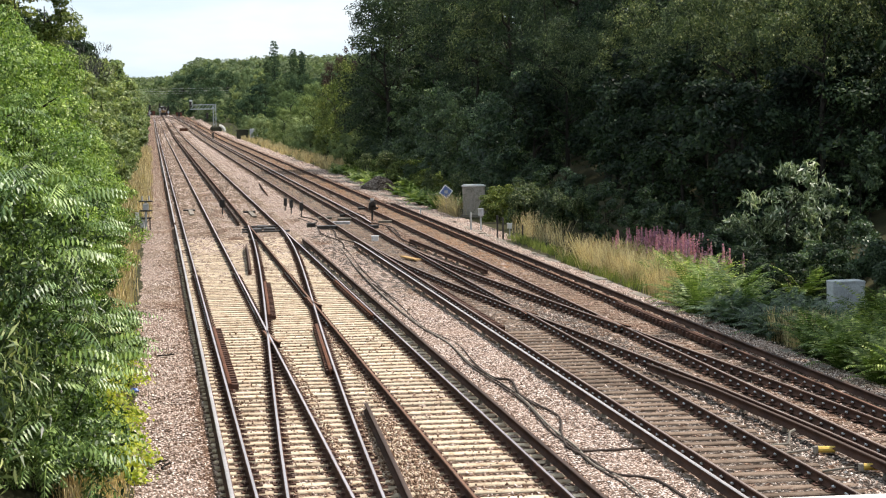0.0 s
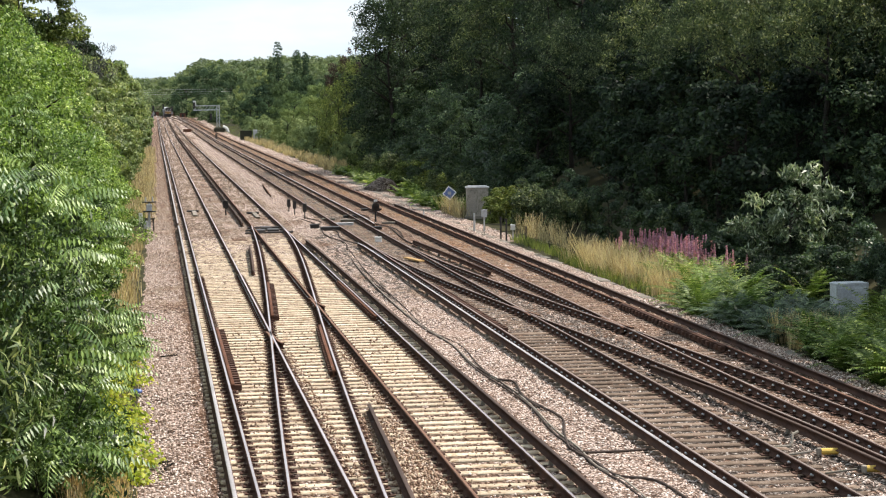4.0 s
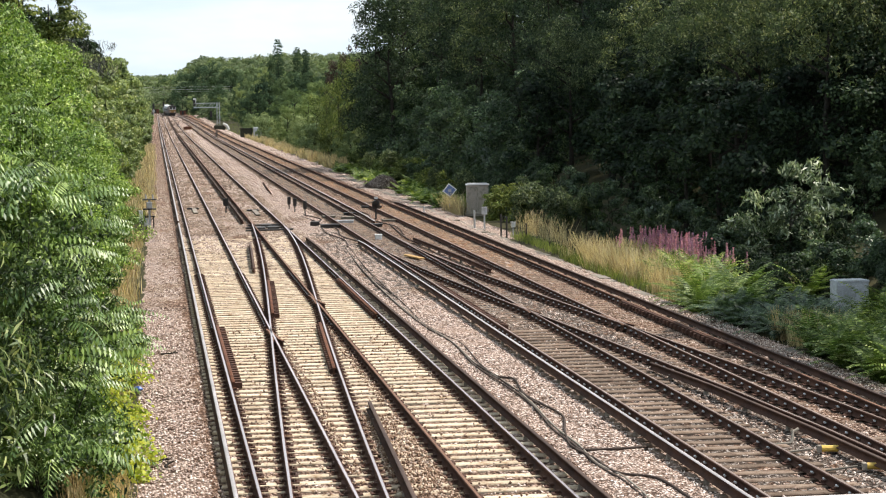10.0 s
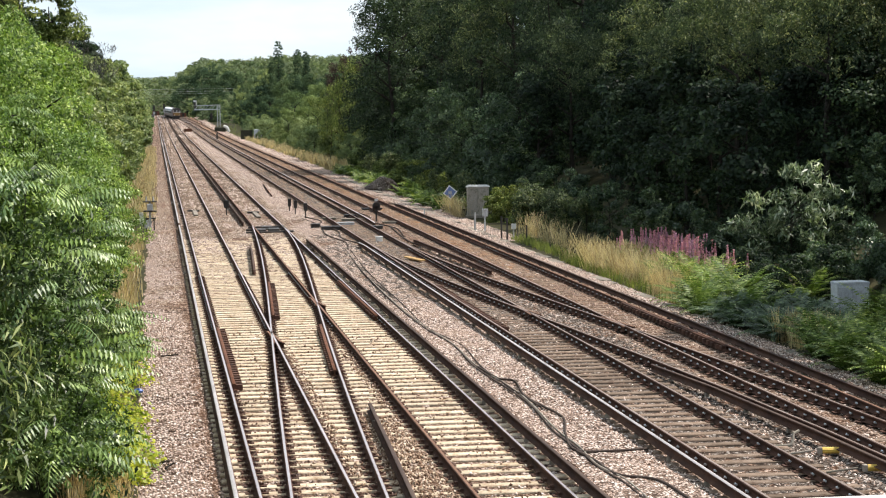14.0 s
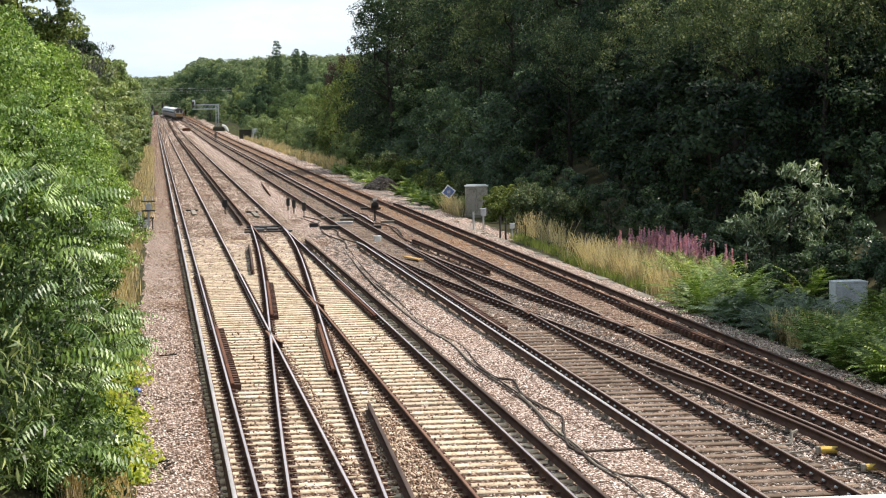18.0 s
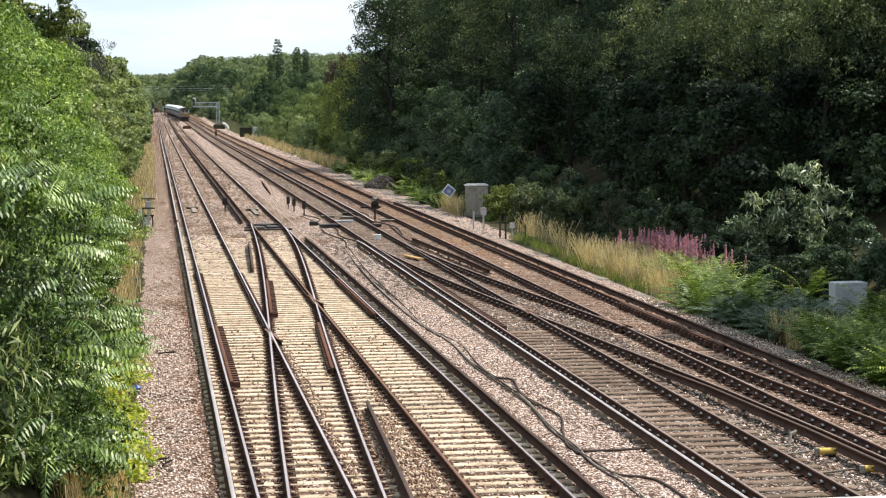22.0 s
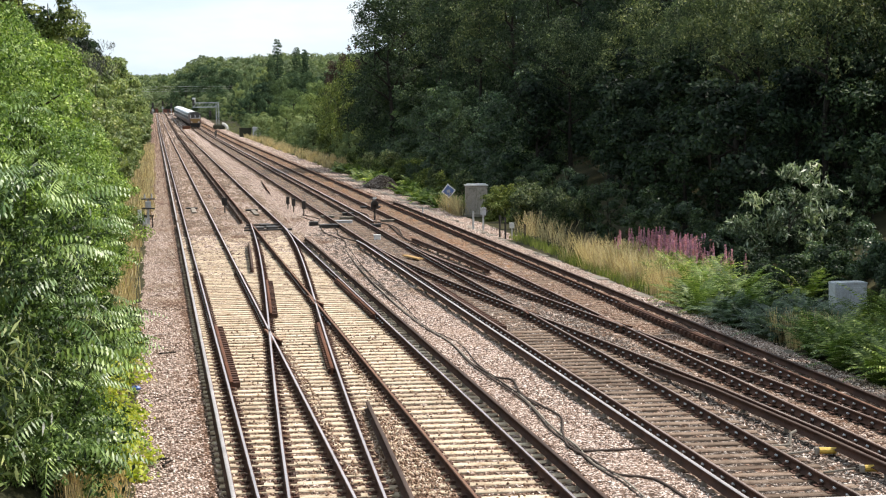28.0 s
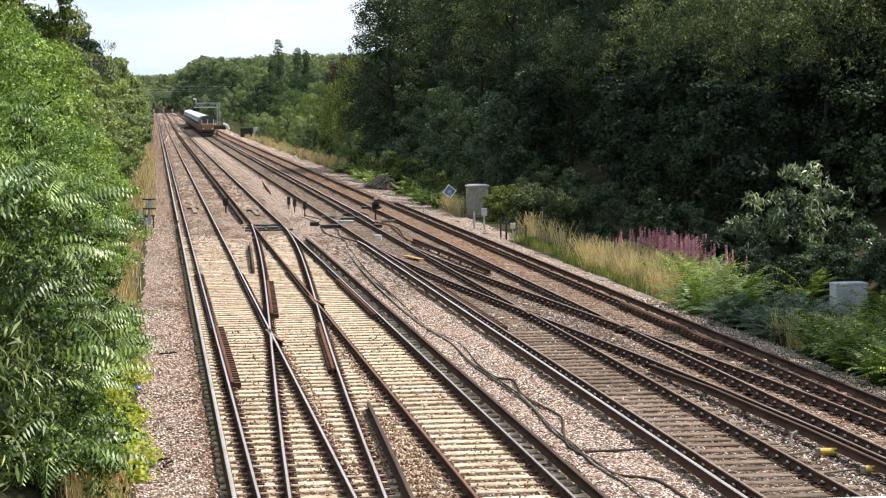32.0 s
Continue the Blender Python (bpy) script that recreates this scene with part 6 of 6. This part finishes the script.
def body_shell(y0, y1, w, z0, z1, crown, nose=0.0):
    """A carriage shell: straight sides, rounded roof; the front leans back by nose."""
    prof = [(-w, z0), (-w, z1 - crown), (-w * 0.93, z1 - crown * 0.5), (-w * 0.72, z1 - crown * 0.18), (-w * 0.35, z1), (w * 0.35, z1), (w * 0.72, z1 - crown * 0.18),
            (w * 0.93, z1 - crown * 0.5), (w, z1 - crown), (w, z0)]
    bm = bmesh.new()
    rings = []
    for y, lean in ((y0, nose), (y0 + 0.9, 0), (y1, 0)):
        rings.append([bm.verts.new((x, y + lean * (z - z0) / (z1 - z0), z)) for x, z in prof])
    for a, b in zip(rings, rings[1:]):
        for k in range(len(prof)):
            f = bm.faces.new((a[k], a[(k + 1) % len(prof)], b[(k + 1) % len(prof)], b[k]))
            f.material_index = 1 if 2 <= k <= 6 else 0
    bm.faces.new(rings[0])
    bm.faces.new(rings[-1])
    bmesh.ops.recalc_face_normals(bm, faces=bm.faces[:])
    return bm


def bogie(parent, y):
    b = part("bogie", box(-1.0, 1.0, y - 1.8, y + 1.8, 0.35, 0.75), DARK_STEEL, parent, bevel=0.05)
    for yy in (y - 1.3, y + 1.3):
        for s in (-1, 1):
            part("wheel", rod((s * 0.69, yy, 0.46), (s * 0.82, yy, 0.46), 0.46, None, 16), DARK_STEEL, b)
    return b


def locomotive():
    t = thing("locomotive", at_line(930), "dark maroon diesel locomotive with a yellow front", "locomotive")
    part("body", body_shell(0, 20.5, 1.33, 1.1, 3.85, 0.7, 0.35), [LOCO_MAROON, LOCO_ROOF], t)
    part("cab_roof", body_shell(-0.01 + .26, 1.9, 1.345, 3.12, 3.875, 0.7, 0.1), [DARK_STEEL, DARK_STEEL], t, "dark cab roof")
    part("underframe", box(-1.2, 1.2, 0.3, 20.2, 0.75, 1.1), DARK_STEEL, t, bevel=0.04)
    part("fuel_tank", box(-1.1, 1.1, 7.5, 12.5, 0.35, 0.8), DARK_STEEL, t, bevel=0.08)
    f = part("front_panel", box(-1.15, 1.15, -0.06, 0.14, 1.25, 2.25), LOCO_YELLOW, t, "yellow warning panel", bevel=0.03)
    for s in (-1, 1):
        w = bmesh.new()
        bmesh.ops.create_cube(w, size=1, matrix=Matrix.Translation((s * 0.6, 0.19, 2.85)) @ Euler((-0.13, 0, 0)).to_matrix().to_4x4() @ Matrix.Diagonal((0.98, 0.08, 0.78, 1)))
        part("windscreen", w, DARK_STEEL, t, "dark windscreen")
        part("headlight", rod((s * 0.85, -0.1, 1.45), (s * 0.85, -0.04, 1.45), 0.14, None, 12), WHITE_PAINT, f, "round headlight")
        part("buffer", rod((s * 0.87, -0.55, 1.06), (s * 0.87, 0.3, 1.06), 0.16, 0.12, 12), DARK_STEEL, t)
    for px in (-1.12, 0.0, 1.12):
        part("window_pillar", box(px - .05, px + .05, 0.1, 0.2, 2.42, 3.2), ROOF, t, "pale window pillar")
    part("window_pillar", box(-1.15, 1.15, 0.02, 0.12, 2.32, 2.42), ROOF, t, "pale band under the windscreen")
    part("buffer_beam", box(-1.3, 1.3, -0.02, 0.3, 0.85, 1.2), DARK_STEEL, t)
    part("snow_plough", box(-1.2, 1.2, 0.0, 0.35, 0.2, 0.6), DARK_STEEL, t, bevel=0.03)
    bogie(t, 3.4)
    bogie(t, 17.0)
    return t


def coach():
    t = thing("railway_coach", at_line(960), "blue-grey and maroon railway coach with a white roof", "railway coach", "coaches of the train")
    part("body", body_shell(0, 19.6, 1.35, 1.0, 3.8, 0.75), [COACH_GREY, ROOF], t)
    part("underframe", box(-1.15, 1.15, 0.3, 19.3, 0.65, 1.0), DARK_STEEL, t)
    for s in (-1, 1):
        part("window_band", box(s * 1.335 - 0.03, s * 1.335 + 0.03, 0.8, 18.8, 2.62, 2.9), WHITE_PAINT, t, "cream band above the windows")
        for k in range(8):
            part("window", box(s * 1.34 - 0.03, s * 1.34 + 0.03, 1.4 + k * 2.15, 2.8 + k * 2.15, 1.95, 2.6), DARK_STEEL, t)
    part("lower_panel", box(-1.365, 1.365, 0.02, 19.58, 0.98, 1.75), MAROON, t, "maroon lower side")
    part("gangway", box(-0.55, 0.55, -0.35, 0.1, 1.1, 3.3), DARK_STEEL, t)
    bogie(t, 3.0)
    bogie(t, 16.6)
    return t


LOCO = locomotive()
COACH = coach()
COACHES = [COACH] + [copy_thing(COACH, at_line(960 + 20 * k)) for k in range(1, 9)]


def sway(ob, phase):
    """A shrub rocks a little in the wind."""
    loc, turn, _ = ob.matrix_basis.decompose()
    rows = []
    for k in range(65):
        t = k * 0.5
        a, b = 0.55 * math.sin(1.9 * t + phase) + 0.3 * math.sin(0.83 * t + 2 * phase), 0.4 * math.sin(1.4 * t + 1.7 * phase)
        rows.append((t, Matrix.Translation(loc) @ Euler((radians(b), radians(a), 0)).to_matrix().to_4x4() @ turn.to_matrix().to_4x4()))
    walk(ob, rows)


def motions():
    for k, ob in enumerate([o for o in scene.collection.objects if o.name.startswith("pinnate_shrub") and o.location.y < 52]):
        sway(ob, k * 1.3)
    fine = [t * 1.0 for t in range(0, 33)]
    ts, ys = zip(*TRAIN_T)
    c = np.polyfit(ts, ys, 5)
    for k, car in enumerate([LOCO] + COACHES):
        off = 0 if k == 0 else 21.4 + (k - 1) * 20.1
        walk(car, [(t, at_line(float(np.polyval(c, t)) + off)) for t in fine])


motions()
